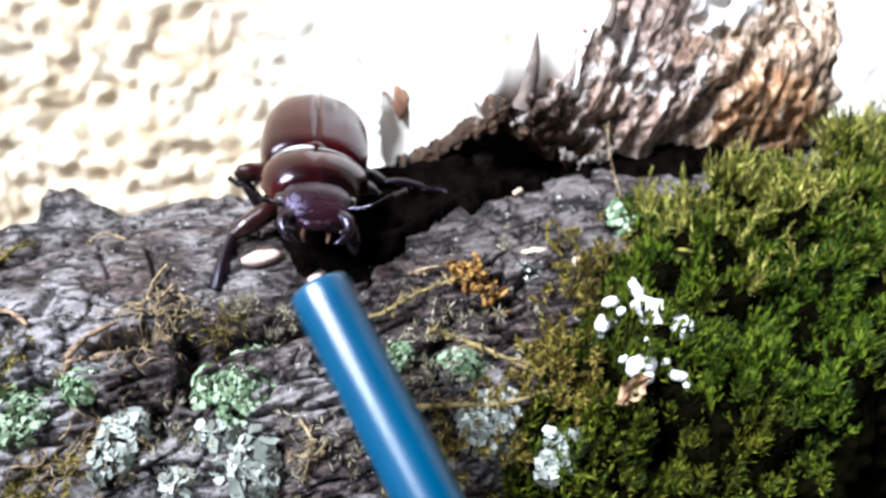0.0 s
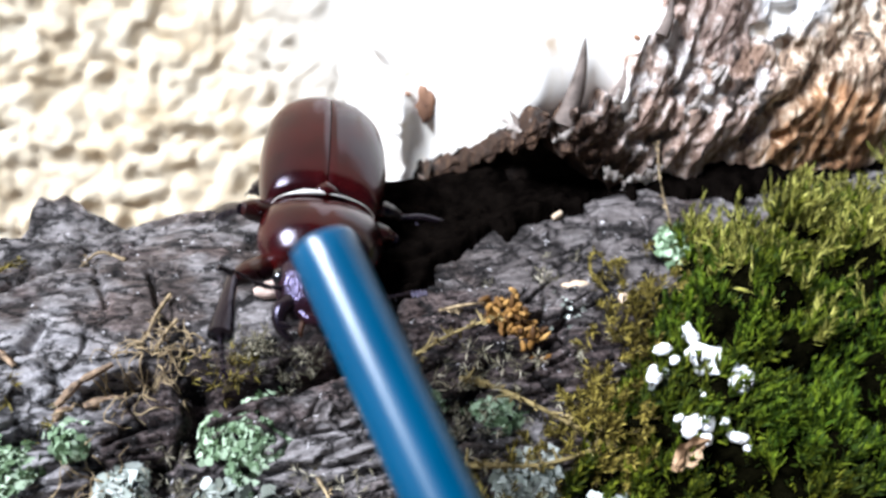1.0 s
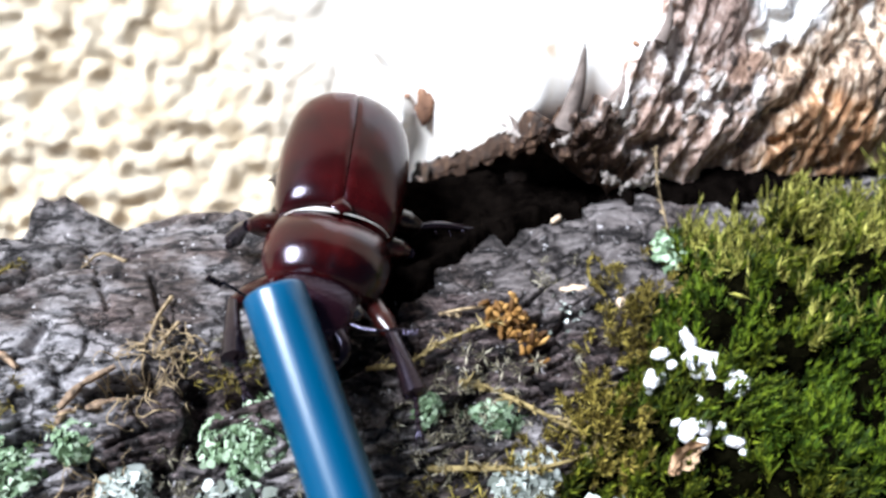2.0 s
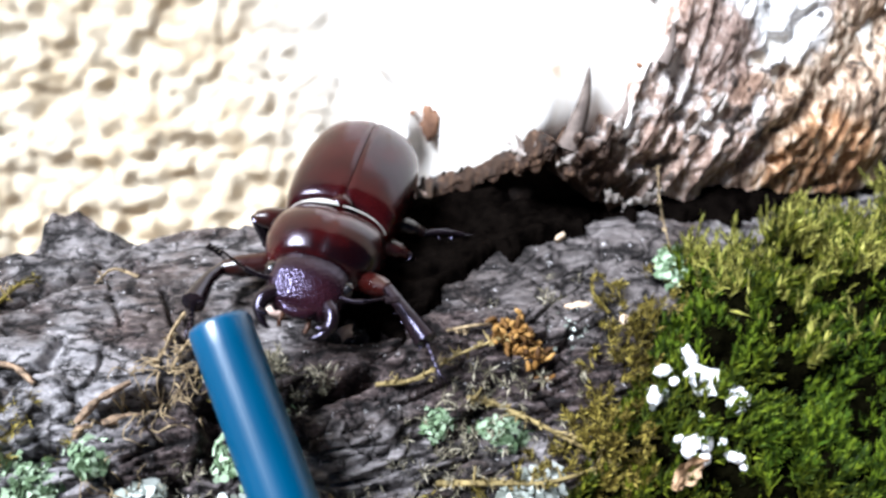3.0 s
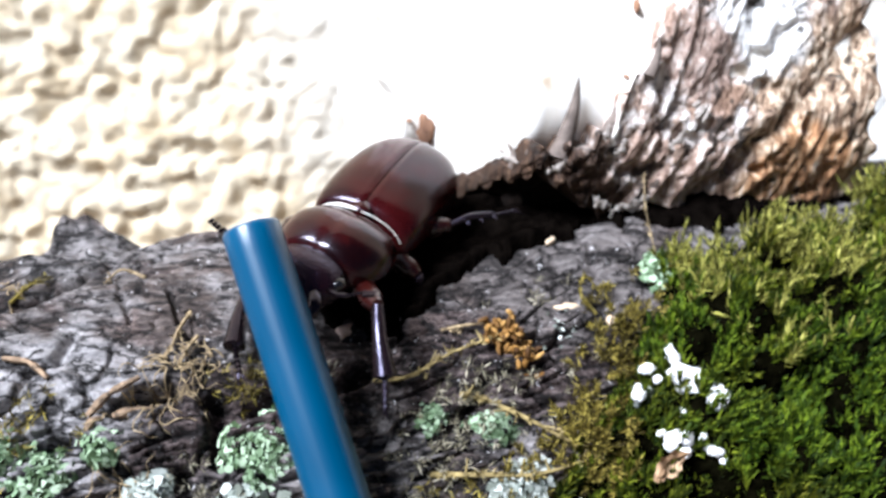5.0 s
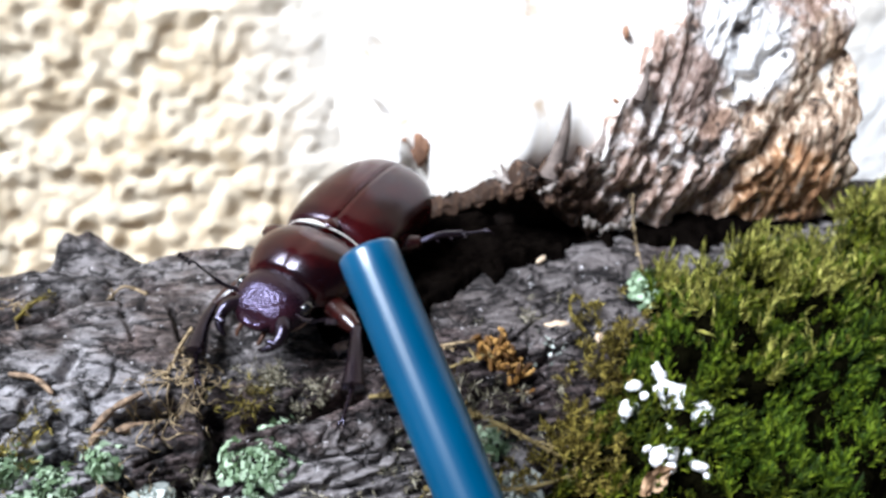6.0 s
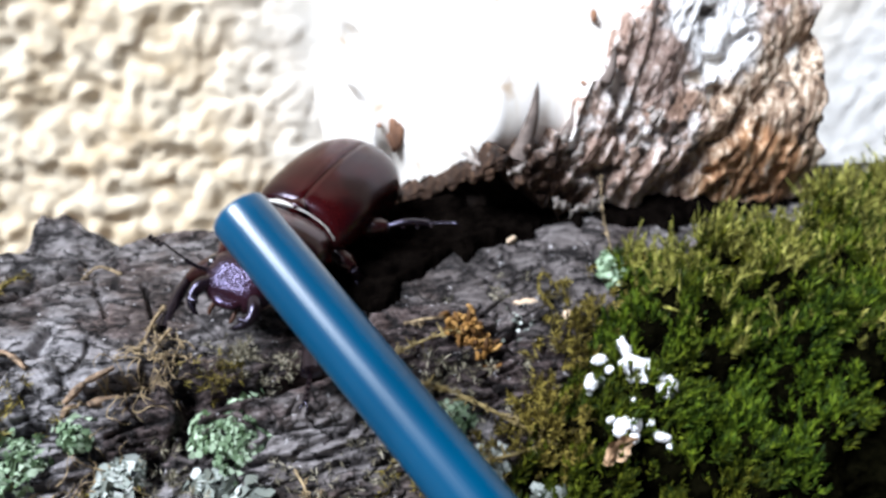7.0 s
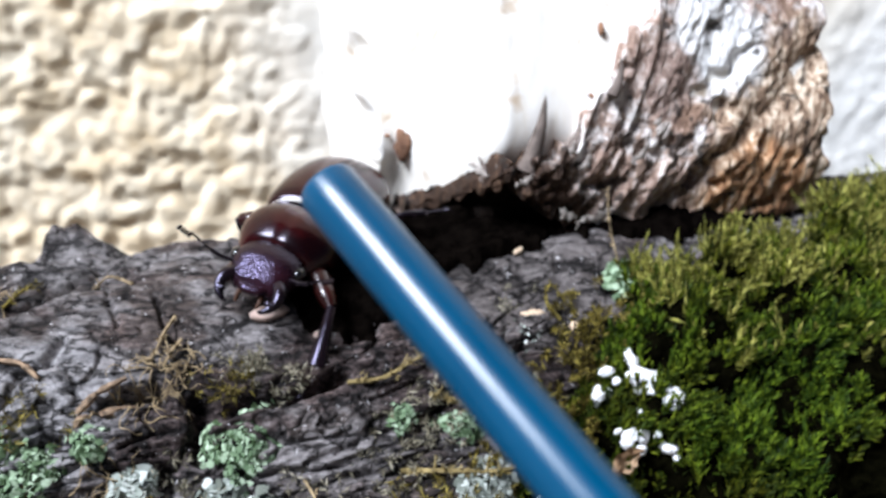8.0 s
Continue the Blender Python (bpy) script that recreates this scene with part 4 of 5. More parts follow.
def strand(points, radius, rng, leaves=0, leaf=0.0012):
    """A bent stalk over the bark; points are s and angle in mm and degrees, and the lift in mm."""
    pts = []
    for s, th, lift in points:
        p, n = on_log(np.array(s * 0.001), np.array(radians(th)), lift * 0.001)
        pts.append(p)
    path = smooth_path(pts, 12 * len(pts))
    sh = tube(path, np.linspace(radius, radius * 0.45, len(path)), 6)
    twigs = []
    for k in range(3, len(path) - 2, 4) if leaves > 20 else ():
        way = unit(np.gradient(path, axis=0)[k] * 400 + rng.normal(size=3) * 0.7 + np.array((0, -0.3, 0.5)))
        bow = path[k] + np.linspace(0, 1, 6)[:, None] * way * rng.uniform(0.0012, 0.0028) + np.linspace(0, 1, 6)[:, None] ** 2 * np.array((0, 0, 0.0006))
        twigs.append(tube(bow, np.linspace(radius * 0.55, radius * 0.2, 6), 5))
    sh = merge(sh, *twigs)
    if leaves:
        k = rng.integers(0, len(path) - 1, leaves)
        base = path[k] + rng.normal(size=(leaves, 3)) * radius * 0.3
        way = unit(np.gradient(path, axis=0)[k])
        way = unit(way + rng.normal(size=way.shape) * 0.6 + np.array((0, -0.2, 0.3)))
        sh = merge(sh, shoots(base, way, np.full(leaves, leaf * 0.8), leaf, leaf * 0.16, 5, rng))
    return sh


def tangle(s0, th0, count, spread, rng, radius=0.00012):
    """Curled dry fibres in a loose heap on the bark; s0 in mm, th0 in degrees."""
    pieces = []
    for _ in range(count):
        s, th, lift = rng.normal(s0, spread), rng.normal(th0, spread * 0.75), rng.uniform(0.2, 1.6)
        a, turn = rng.uniform(0, 6.28), rng.normal(0, 0.22)
        pts = []
        for k in range(rng.integers(5, 10)):
            pts.append((s, th, max(0.1, lift + rng.normal(0, 0.35))))
            s, th, a = s + 1.0 * math.cos(a), th + 0.9 * math.sin(a), a + turn + rng.normal(0, 0.35)
        q = np.array(pts)
        p, _ = on_log(q[:, 0] * 0.001, np.radians(q[:, 1]), q[:, 2] * 0.001)
        path = smooth_path(p, len(pts) * 3)
        pieces.append(tube(path, np.linspace(radius * rng.uniform(0.7, 1.7), radius * 0.5, len(path)), 4, False))
    return merge(*pieces)


def ribbon(points, wide, rng):
    """A thin peeled strip along the points (s mm, degrees, lift mm)."""
    q = np.array(points, float)
    p, n = on_log(q[:, 0] * 0.001, np.radians(q[:, 1]), q[:, 2] * 0.001)
    p, n = smooth_path(p, 30), unit(smooth_path(n, 30))
    t = unit(np.gradient(p, axis=0))
    side = np.cross(t, n)
    w = wide * (0.6 + 0.5 * np.sin(np.linspace(0.3, 3.0, len(p)))) * (1 + 0.25 * fbm(np.arange(len(p)) / 5.0, 0, 0, 2, 201))
    rows = [p + side * (w * k)[:, None] + n * (0.0004 * (1 - k * k) + d) for k, d in ((-1, 0), (-0.4, 0.0001), (0.4, 0.0002), (1, 0), (0.4, -0.0002), (-0.4, -0.0002))]
    return Shape().add(np.stack(rows, 1), grid_faces(len(p), 6, True))


def build_litter():
    rng = np.random.default_rng(21)
    for pts, rad, leaves, mat, label in (
            ([(-20.5, -51.6, 1.2), (-13, -53, 2.0), (-4, -54.5, 2.2), (7, -54, 2.5)], 0.00055, 34, TWIG, "yellow moss stalk lying on bark"),
            ([(-13, -40.5, 1.2), (-8.5, -41.6, 1.8), (-3, -46, 2.2), (3, -50.5, 2.6), (8, -54, 2.5)], 0.00055, 34, TWIG, "yellow moss stalk lying on bark"),
            ([(-27, -35.6, 0.8), (-21, -36.2, 1.6), (-13, -33.6, 2.0), (-5, -32.5, 1.6)], 0.00042, 26, TWIG, "yellow-brown moss stalk on bark"),
            ([(-13, -28.5, 1.5), (-9, -29.5, 2.0), (-4, -29, 1.5)], 0.00035, 6, STRAW, "thin straw-coloured stalk on bark"),
            ([(-54.7, -15.9, 1.2), (-56.9, -20.2, 1.2), (-58.5, -23.5, 1.0), (-59.5, -25, 0.6)], 0.00036, 9, STRAW, "dry straw-coloured fibre on bark"),
            ([(-54, -22, 1.0), (-55.5, -24, 1.6), (-57.5, -27, 0.8)], 0.00038, 8, STRAW, "dry straw-coloured fibre on bark"),
            ([(-62, -2, 0.8), (-66, 0, 1.4), (-69, -4, 0.8)], 0.00035, 4, STRAW, "dry fibre on bark"),
            ([(-84, -7, 0.8), (-81, -3, 1.8), (-79, 0, 0.8)], 0.00040, 14, GOLD_MOSS, "dry moss sprig on bark"),
            ([(35.5, -22, 0.5), (34.5, -14, 6), (36.0, -9, 11)], 0.00020, 6, STRAW, "thin upright dry stalk beside lichen"),
            ([(-37, -50, 0.6), (-36, -54, 1.6), (-38, -59, 0.8)], 0.00030, 10, STRAW, "thin dry moss stem on bark"),
            ([(-33, -54, 0.6), (-36, -56, 1.6), (-40, -55, 0.8)], 0.00028, 8, STRAW, "thin dry moss stem on bark"),
            ([(17, -30, 0.5), (16, -25, 2.5), (18, -22, 4.0), (20, -26, 3.0)], 0.00035, 12, GOLD_MOSS, "curled yellow-green moss sprig")):
        thing("moss_stalk", strand(pts, rad, rng, leaves), mat, label, "stalk", "stalks and fibres on the log")
    for pts, wide in (([(-71.4, -33.4, 0.6), (-68.0, -30.6, 1.6), (-63.5, -28.6, 1.2)], 0.0007), ([(-73.0, -36.6, 0.3), (-70.5, -34.4, 1.4), (-67.5, -33.0, 1.0)], 0.0009), ([(-68, -33.5, 0.6), (-65, -32.6, 1.6), (-61, -32, 1.0)], 0.0008),
                      ([(-84, -20, 0.4), (-80, -22, 1.0), (-77, -26, 0.6)], 0.0006)):
        thing("bark_strip", ribbon(pts, wide, rng), BARK_STRIP, "peeled brown bark strip curling off the log", "bark strip", "bark strips on the log")
    # the orange tuft: stout curled fingers
    fingers = []
    for k in range(80):
        s0, th0 = rng.normal(-1.2, 1.7), rng.normal(-32.8, 1.7)
        th0 -= (s0 + 1.6) * 0.8
        p, n = on_log(np.array(s0 * 0.001), np.array(radians(th0)), 0.0003)
        way = unit(n * 0.35 + rng.normal(size=3) * 0.8)
        q = np.linspace(0, 1, 8)[:, None]
        path = p + way * q * rng.uniform(0.0014, 0.0030) + unit(rng.normal(size=3)) * np.sin(q * 3.0) * 0.0010 + n * q * 0.0004
        fat = rng.uniform(0.00034, 0.00060)
        fingers.append(tube(path, fat * np.array((0.7, 1.0, 0.8, 1.15, 0.85, 1.15, 0.9, 0.55)), 7))
    thing("orange_moss_tuft", merge(*fingers), ORANGE_MOSS, "curly orange dried moss tuft on bark", "moss")
    # dry tufts
    for s0, th0, n0, rs, rt, mat, label in ((-58.6, -26.6, 34, 1.3, 1.2, STRAW, "tangled straw-coloured dry moss tuft"), (-43.2, -29, 60, 1.9, 1.6, DRY_MOSS, "dry grey-green moss tuft on bark"),
                                            (-37, -33, 30, 2.2, 1.2, DRY_MOSS, "dry grey-green moss tuft on bark"), (-48, -31.6, 40, 2.0, 1.4, GOLD_MOSS, "yellow-green moss tuft in a bark furrow"),
                                            (-53, -26, 22, 1.8, 1.4, STRAW, "tangled straw-coloured dry moss tuft"), (-63, -33, 26, 2.4, 1.2, STRAW, "dry brown moss tuft along a furrow"),
                                            (-13, -44, 66, 4.0, 3.6, DRY_MOSS, "dry pale moss tuft on bark"), (-21, -50, 36, 3.0, 3.0, DRY_MOSS, "dry pale moss tuft on bark"),
                                            (-36, -55, 42, 4.0, 3.0, DRY_MOSS, "dry pale moss tuft on bark"),
                                            (-72, -48, 78, 5.0, 3.6, STRAW, "dry brown moss tuft on bark"), (-76, -52, 78, 5.0, 4.0, GOLD_MOSS, "yellow-green moss tuft on bark"),
                                            (-82, -34, 48, 3.5, 3.0, GOLD_MOSS, "yellow-green moss tuft on bark"), (-57, -32.5, 30, 2.6, 1.2, STRAW, "dry brown moss tuft along a furrow"),
                                            (-56, -48, 42, 3.0, 4.0, DRY_MOSS, "dry pale moss tuft on bark"),
                                            (-16, -60, 54, 4.0, 3.0, GOLD_MOSS, "yellow-green moss tuft on bark"), (9, -24, 18, 3.0, 1.6, DRY_MOSS, "dry pale moss tuft on bark"),
                                            (-85, -4, 24, 2.5, 2.2, STRAW, "dry yellowish moss tuft on bark"), (-3, -39, 36, 5.0, 2.6, DRY_MOSS, "dry pale moss tuft on bark")):
        s, th = rng.normal(s0, rs, n0), rng.normal(th0, rt, n0)
        p, n = on_log(s * 0.001, np.radians(th), 0.0002)
        way = unit(n * 0.45 + rng.normal(size=p.shape) * 0.8)
        if mat is STRAW:
            thing("fibre_tangle", tangle(s0, th0, n0 // 2, rs, rng), mat, label, "moss", "dry moss tufts on the log")
            continue
        thing("moss_tuft", shoots(p, way, rng.uniform(0.0008, 0.0022, n0), 0.0020, 0.00016, 8, rng, 1.3), mat, label, "moss", "dry moss tufts on the log")
    for s0, th0, n0, rs, rt in ((7, -52.5, 56, 2.0, 2.6), (11.5, -57, 16, 2.4, 2.6), (12.5, -47, 22, 2.2, 2.2), (18, -40.5, 18, 2.6, 1.8), (21, -34.5, 14, 2.2, 1.4)):
        q, r = rng.normal(s0, rs, n0), rng.normal(th0, rt, n0)
        p, n = on_log(q * 0.001, np.radians(r), 0.0004)
        way = unit(n * 0.5 + np.array((-0.1, -0.1, 0.7)) + rng.normal(size=p.shape) * 0.3)
        thing("moss_tuft", shoots(p, way, rng.uniform(0.003, 0.0066, n0), 0.0022, 0.00024, 20, rng, 0.75), GOLD_MOSS, "golden-brown feathery moss clump beside the green cushion", "moss", "golden moss clumps on the log")
    # white flakes on the moss
    for s, th, a, b, tilt in ((32.0, -43.8, 3.6, 1.6, -40), (35.4, -47.0, 1.8, 1.5, 10), (29.8, -39.5, 0.8, 1.6, 20), (24.0, -40.5, 1.1, 0.7, 0), (20.6, -44.2, 1.0, 0.9, 30), (25.2, -42.4, 0.6, 0.5, 60),
                              (22.4, -51.5, 1.5, 1.0, 20), (25.0, -51.6, 1.0, 0.9, 0), (29.5, -54.0, 0.7, 1.2, 50), (24.0, -53.4, 0.9, 0.7, 10), (27.5, -48.5, 0.5, 0.8, 0),
                              (26.5, -50.0, 0.4, 0.5, 0), (21.0, -43.0, 0.4, 0.4, 0), (28.2, -51.8, 0.5, 0.4, 0), (20.6, -50.2, 0.5, 0.4, 0), (30.8, -55.5, 0.4, 0.5, 0)):
        body = ball((0, 0, 0), (1, 1, 1), 15, 20)
        v = body.verts[0]
        v = v * (1 + 0.30 * fbm(v[:, 0] * 1.7 * a + s, v[:, 1] * 1.7 * b + th, v[:, 2] * 1.7, 3, 161) + 0.22 * fbm(v[:, 0] * 5 * a, v[:, 1] * 5 * b, v[:, 2] * 4 + s, 2, 163))[:, None]
        crumb = Shape().add(v * np.array((a, b, 0.6)) * 0.00132, body.faces[0])
        ob = thing("white_flake", crumb, FLAKE, "small white crumbly flake lying on the moss", "flake", "white flakes on the moss")
        ob.matrix_world = seat(s - 4, th - 2, 0.0071, tilt) @ Matrix.Rotation(radians(rng.uniform(-25, 25)), 4, "X")
    # dead leaf, chips
    u, w = np.meshgrid(np.linspace(-1, 1, 17), np.linspace(-1, 1, 13), indexing="ij")
    wide = (1 - np.abs(u) ** 1.7) * (0.8 + 0.35 * fbm(u * 3, w * 2, 0, 3, 171))
    top = np.stack([u * 3.4, w * wide * 2.4, 1.5 * (w * wide) ** 2 + 0.9 * u ** 2 + 0.45 * fbm(u * 2, w * 2, 3, 3, 172)], -1) * 0.001
    sh = Shape().add(top, grid_faces(17, 13)).add(top - np.array((0, 0, 0.00018)), grid_faces(17, 13)[:, ::-1])
    ob = thing("dead_leaf", sh, LEAF, "curled brown dead leaf caught in the moss", "leaf")
    ob.matrix_world = seat(16.5, -56.5, 0.0090, 25) @ Matrix.Rotation(radians(12), 4, "X") @ Matrix.Scale(1.15, 4)
    for s, th, a, b, c, spin, mat, label in ((12.6, -7.5, 1.5, 1.3, 0.45, 20, CHIP, "pale wood chip on bark"), (15.0, -12.0, 2.0, 0.8, 0.45, 40, CHIP, "pale wood chip on bark"),
                                             (52.0, -9.0, 2.2, 0.8, 0.5, 10, CHIP, "yellowish wood chip below the stump"), (58.5, -8.0, 2.0, 0.7, 0.5, -5, FLAKE, "grey-white wood chip below the stump"),
                                             (33.0, -3.0, 1.6, 2.4, 0.8, 10, FLAKE, "grey-white wood chip below the stump"),
                                             (-38.5, -18.5, 3.6, 1.7, 0.7, 12, PINK_CHIP, "pale pinkish wood chip on bark"), (-29.0, -23.0, 2.0, 1.4, 0.6, 60, PINK_CHIP, "pale pinkish wood chip on bark"),
                                             (13.0, -26.5, 2.2, 1.0, 0.5, 0, CHIP, "pale pinkish wood chip on bark"), (19.5, -31.5, 1.1, 0.8, 0.5, 40, CHIP, "pale wood chip on bark")):
        ang = np.linspace(0, 6.283, 14, endpoint=False)
        r = 1 + fbm(np.cos(ang) * 1.5 + s, np.sin(ang) * 1.5 + th, 0, 3, 181) * 0.45
        rings = [np.stack([np.cos(ang) * r * a * q, np.sin(ang) * r * b * q, np.full(14, z)], -1) * 0.001 for q, z in ((0.05, c), (0.8, c * 0.9), (1.0, c * 0.3), (0.95, -c), (0.05, -c))]
        ob = thing("wood_chip", Shape().add(np.stack(rings), grid_faces(5, 14, True)), mat, label, "wood chip", "wood chips on the log")
        ob.matrix_world = seat(s, th, 0.0005, spin) @ Matrix.Rotation(radians(rng.uniform(-12, 12)), 4, "X")


BARK_STRIP = mat_simple("bark_strip", (0.03, 0.019, 0.012), (0.52, 0.36, 0.23), 700, 0.7, 0.8, 0.0006)
build_wall()
build_ground()
build_log()
build_stump()
build_hollow_shade()
build_moss()
build_lichens()
build_litter()


# pale colour for the painted highlight at the beetle's waist
GLINT = mat_simple("pale_glint", (0.6, 0.56, 0.5), (0.8, 0.78, 0.74), 900, 0.5)


# ---- the stag beetle: x ahead, y to its left, z up, in millimetres times SIZE ----
SIZE = 0.00108


def shell(xs, wide, high, low, arc=(-1.0, 1.0), cols=41, flat=0.8, dip=None):
    """A vaulted plate: half width, crown height and rim height along x."""
    a = np.linspace(arc[0], arc[1], cols)
    y = wide[:, None] * np.sign(a) * np.abs(np.sin(a * np.pi / 2)) ** 0.92
    z = low[:, None] + (high - low)[:, None] * np.abs(np.cos(a * np.pi / 2)) ** flat
    if dip is not None:
        z = z - dip(a)[None, :]
    x = np.broadcast_to(xs[:, None], y.shape)
    top = np.stack([x, y, z], -1)
    under = np.stack([x, y * 0.90, np.minimum(z - 0.9, low[:, None] - 0.5 + 0.0 * z)], -1)
    n, m = y.shape
    sh = Shape().add(top * SIZE, grid_faces(n, m)).add(under * SIZE, grid_faces(n, m)[:, ::-1])
    ring = np.concatenate([top[:, 0], top[-1, 1:], top[::-1, -1][1:], top[0, ::-1][1:-1]])
    ring2 = np.concatenate([under[:, 0], under[-1, 1:], under[::-1, -1][1:], under[0, ::-1][1:-1]])
    sh.add(np.stack([ring, ring2]) * SIZE, grid_faces(2, len(ring), True))
    return sh


def curve_of(u, at, values):
    k = smooth_path(np.stack([np.asarray(at, float), np.asarray(values, float)], -1), 200)
    return np.interp(u, k[:, 0], k[:, 1])


def build_elytron(side, root):
    u = np.concatenate([np.linspace(0, 0.06, 10)[:-1], np.linspace(0.06, 0.86, 42)[:-1], 1 - 0.14 * np.linspace(1, 0, 26) ** 1.7])
    xs = 0.6 - 30.2 * u
    wide = curve_of(u, [0, 0.02, 0.06, 0.18, 0.40, 0.60, 0.76, 0.88, 0.955, 0.988, 1], [6.6, 8.2, 9.2, 10.1, 10.6, 10.5, 9.8, 8.0, 5.4, 2.8, 0.5])
    high = curve_of(u, [0, 0.055, 0.08, 0.14, 0.35, 0.60, 0.78, 0.89, 0.955, 0.988, 1], [8.0, 10.7, 11.2, 11.9, 13.0, 13.4, 12.9, 11.6, 9.4, 6.9, 4.8])
    low = curve_of(u, [0, 0.5, 1], [5.0, 4.6, 4.2])
    sh = shell(xs, wide * side, high, low, (0.004, 1.0), 36, 0.70, lambda a: 0.16 * np.exp(-(a / 0.02) ** 2) - 0.10 * np.exp(-((a - 0.055) / 0.03) ** 2))
    return part("elytron", sh, ELYTRA, root, "glossy chestnut-red wing case")


def limb(points, radii, sides=9):
    n = 6 * len(points)
    path = smooth_path(points, n)
    r = np.interp(np.linspace(0, 1, n), np.linspace(0, 1, len(radii)), radii)
    return tube(path * SIZE, r * SIZE, sides)


def build_leg(root, side, hip, knee, ankle, foot, spines, stout=1.5, girth=1.0):
    """A leg whose origin is at the hip; knee, ankle and foot are given from there."""
    hip = np.array((hip[0], hip[1] * side, hip[2]))
    knee, ankle, foot = (np.array((q[0], q[1] * side, q[2]), float) for q in (knee, ankle, foot))
    zero = np.zeros(3)
    leg = part("leg", limb([zero, knee * 0.35, knee * 0.75, knee], [1.1, 1.95, 1.8, 1.05]), FEMUR, root, "dark leg with a reddish thigh")
    leg.location = Vector(hip * SIZE)
    mid = (knee + ankle) / 2 + np.array((0, 0, 0.7))
    tib = [limb([knee, mid, ankle], [0.95 * girth, 1.1 * girth, stout])]
    out = np.cross(ankle - knee, (0, 0, 1.0))
    out = out / np.linalg.norm(out)
    for k in range(spines):
        f = 0.35 + 0.65 * k / max(1, spines - 1)
        p = knee + (ankle - knee) * f
        tib.append(limb([p, p + out * side * (1.2 + 0.7 * f) + (ankle - knee) * 0.05], [0.42, 0.06], 5))
    shin = part("tibia", merge(*tib), LIMB, leg, "black spiny shin")
    seg = []
    for k in range(5):
        a, b = ankle + (foot - ankle) * k / 5, ankle + (foot - ankle) * (k + 0.92) / 5
        seg.append(limb([a, (a + b) / 2, b], [0.26 * girth, 0.42 * girth, 0.52 * girth]))
    d = (foot - ankle) / np.linalg.norm(foot - ankle)
    for q in (-1, 1):
        o = np.cross(d, (0, 0, 1.0)) * q
        seg.append(limb([foot, foot + d * 0.9 + o * 0.7, foot + d * 1.4 + o * 0.9 - np.array((0, 0, 0.7))], [0.3, 0.2, 0.05], 5))
    toes = part("tarsus", merge(*seg), LIMB, leg)
    return leg, shin, toes, Vector(knee * SIZE)


def build_beetle():
    root = tagged(new("stag_beetle"), "glossy chestnut-brown stag beetle with short curved jaws walking on the log", "beetle")
    for side in (1, -1):
        build_elytron(side, root)
    part("abdomen", ball(np.array((-13.5, 0, 4.4)) * SIZE, np.array((15.8, 9.2, 3.4)) * SIZE, 14, 24), LIMB, root, "dark underside")
    part("breast", ball(np.array((4.0, 0, 4.6)) * SIZE, np.array((8.0, 7.8, 3.6)) * SIZE, 14, 24), LIMB, root, "dark underside")
    tri = np.array([(1.0, 0.0), (0.6, 1.9), (-0.6, 1.6), (-2.0, 0.7), (-2.9, 0.0), (-2.0, -0.7), (-0.6, -1.6), (0.6, -1.9)])
    rings = [np.column_stack([tri * k + np.array((-0.6, 0)) * (1 - k), np.full(8, z)]) for k, z in ((0.05, 11.35), (0.7, 11.2), (1.0, 10.8), (1.0, 9.6))]
    part("scutellum", Shape().add(np.stack(rings) * SIZE, grid_faces(4, 8, True)), PRONOTUM, root)

    # an added pale band stands in for the gloss highlight along the waist
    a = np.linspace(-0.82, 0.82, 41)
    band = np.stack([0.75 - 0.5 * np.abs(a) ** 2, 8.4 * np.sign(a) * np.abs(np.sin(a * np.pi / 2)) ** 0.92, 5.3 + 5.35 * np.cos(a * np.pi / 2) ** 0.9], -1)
    part("waist_glint", tube(band * SIZE, (0.09 + 0.36 * np.exp(-((a + 0.2) / 0.2) ** 2)) * SIZE, 6), GLINT, root, "pale band painted as the glint at the waist")
    u = np.concatenate([np.linspace(0, 0.08, 8)[:-1], np.linspace(0.08, 0.88, 34)[:-1], np.linspace(0.88, 1, 10)])
    xs = 1.3 + 12.6 * u
    wide = curve_of(u, [0, 0.04, 0.15, 0.40, 0.66, 0.85, 0.95, 1], [7.4, 8.5, 9.2, 9.6, 9.1, 8.0, 7.0, 6.0])
    high = curve_of(u, [0, 0.04, 0.15, 0.42, 0.7, 0.9, 0.97, 1], [8.4, 10.2, 11.1, 12.0, 11.7, 10.4, 9.4, 8.2])
    pro = shell(xs, wide, high, np.full(len(u), 5.0) + 0.6 * (1 - u), cols=49, flat=0.9, dip=lambda a: 0.22 * np.exp(-(a / 0.05) ** 2) - 0.3 * np.exp(-((np.abs(a) - 0.985) / 0.02) ** 2))
    fore = part("pronotum", pro, PRONOTUM, root, "glossy red-brown thorax plate")

    u = np.concatenate([np.linspace(0, 0.1, 5)[:-1], np.linspace(0.1, 0.85, 30)[:-1], np.linspace(0.85, 1, 10)])
    xs = 12.8 + 9.2 * u
    wide = curve_of(u, [0, 0.2, 0.42, 0.6, 0.78, 0.92, 1], [5.2, 6.1, 6.3, 5.9, 5.2, 4.4, 3.3])
    high = curve_of(u, [0, 0.2, 0.5, 0.75, 0.92, 1], [8.6, 9.4, 9.3, 8.1, 6.9, 5.6])
    head = part("head", shell(xs, wide, high, np.full(len(u), 4.4), cols=41, flat=0.6), HEAD, root, "dark punctured head")
    part("throat", ball(np.array((16.5, 0, 4.4)) * SIZE, np.array((5.2, 5.6, 2.2)) * SIZE, 10, 18), LIMB, head)
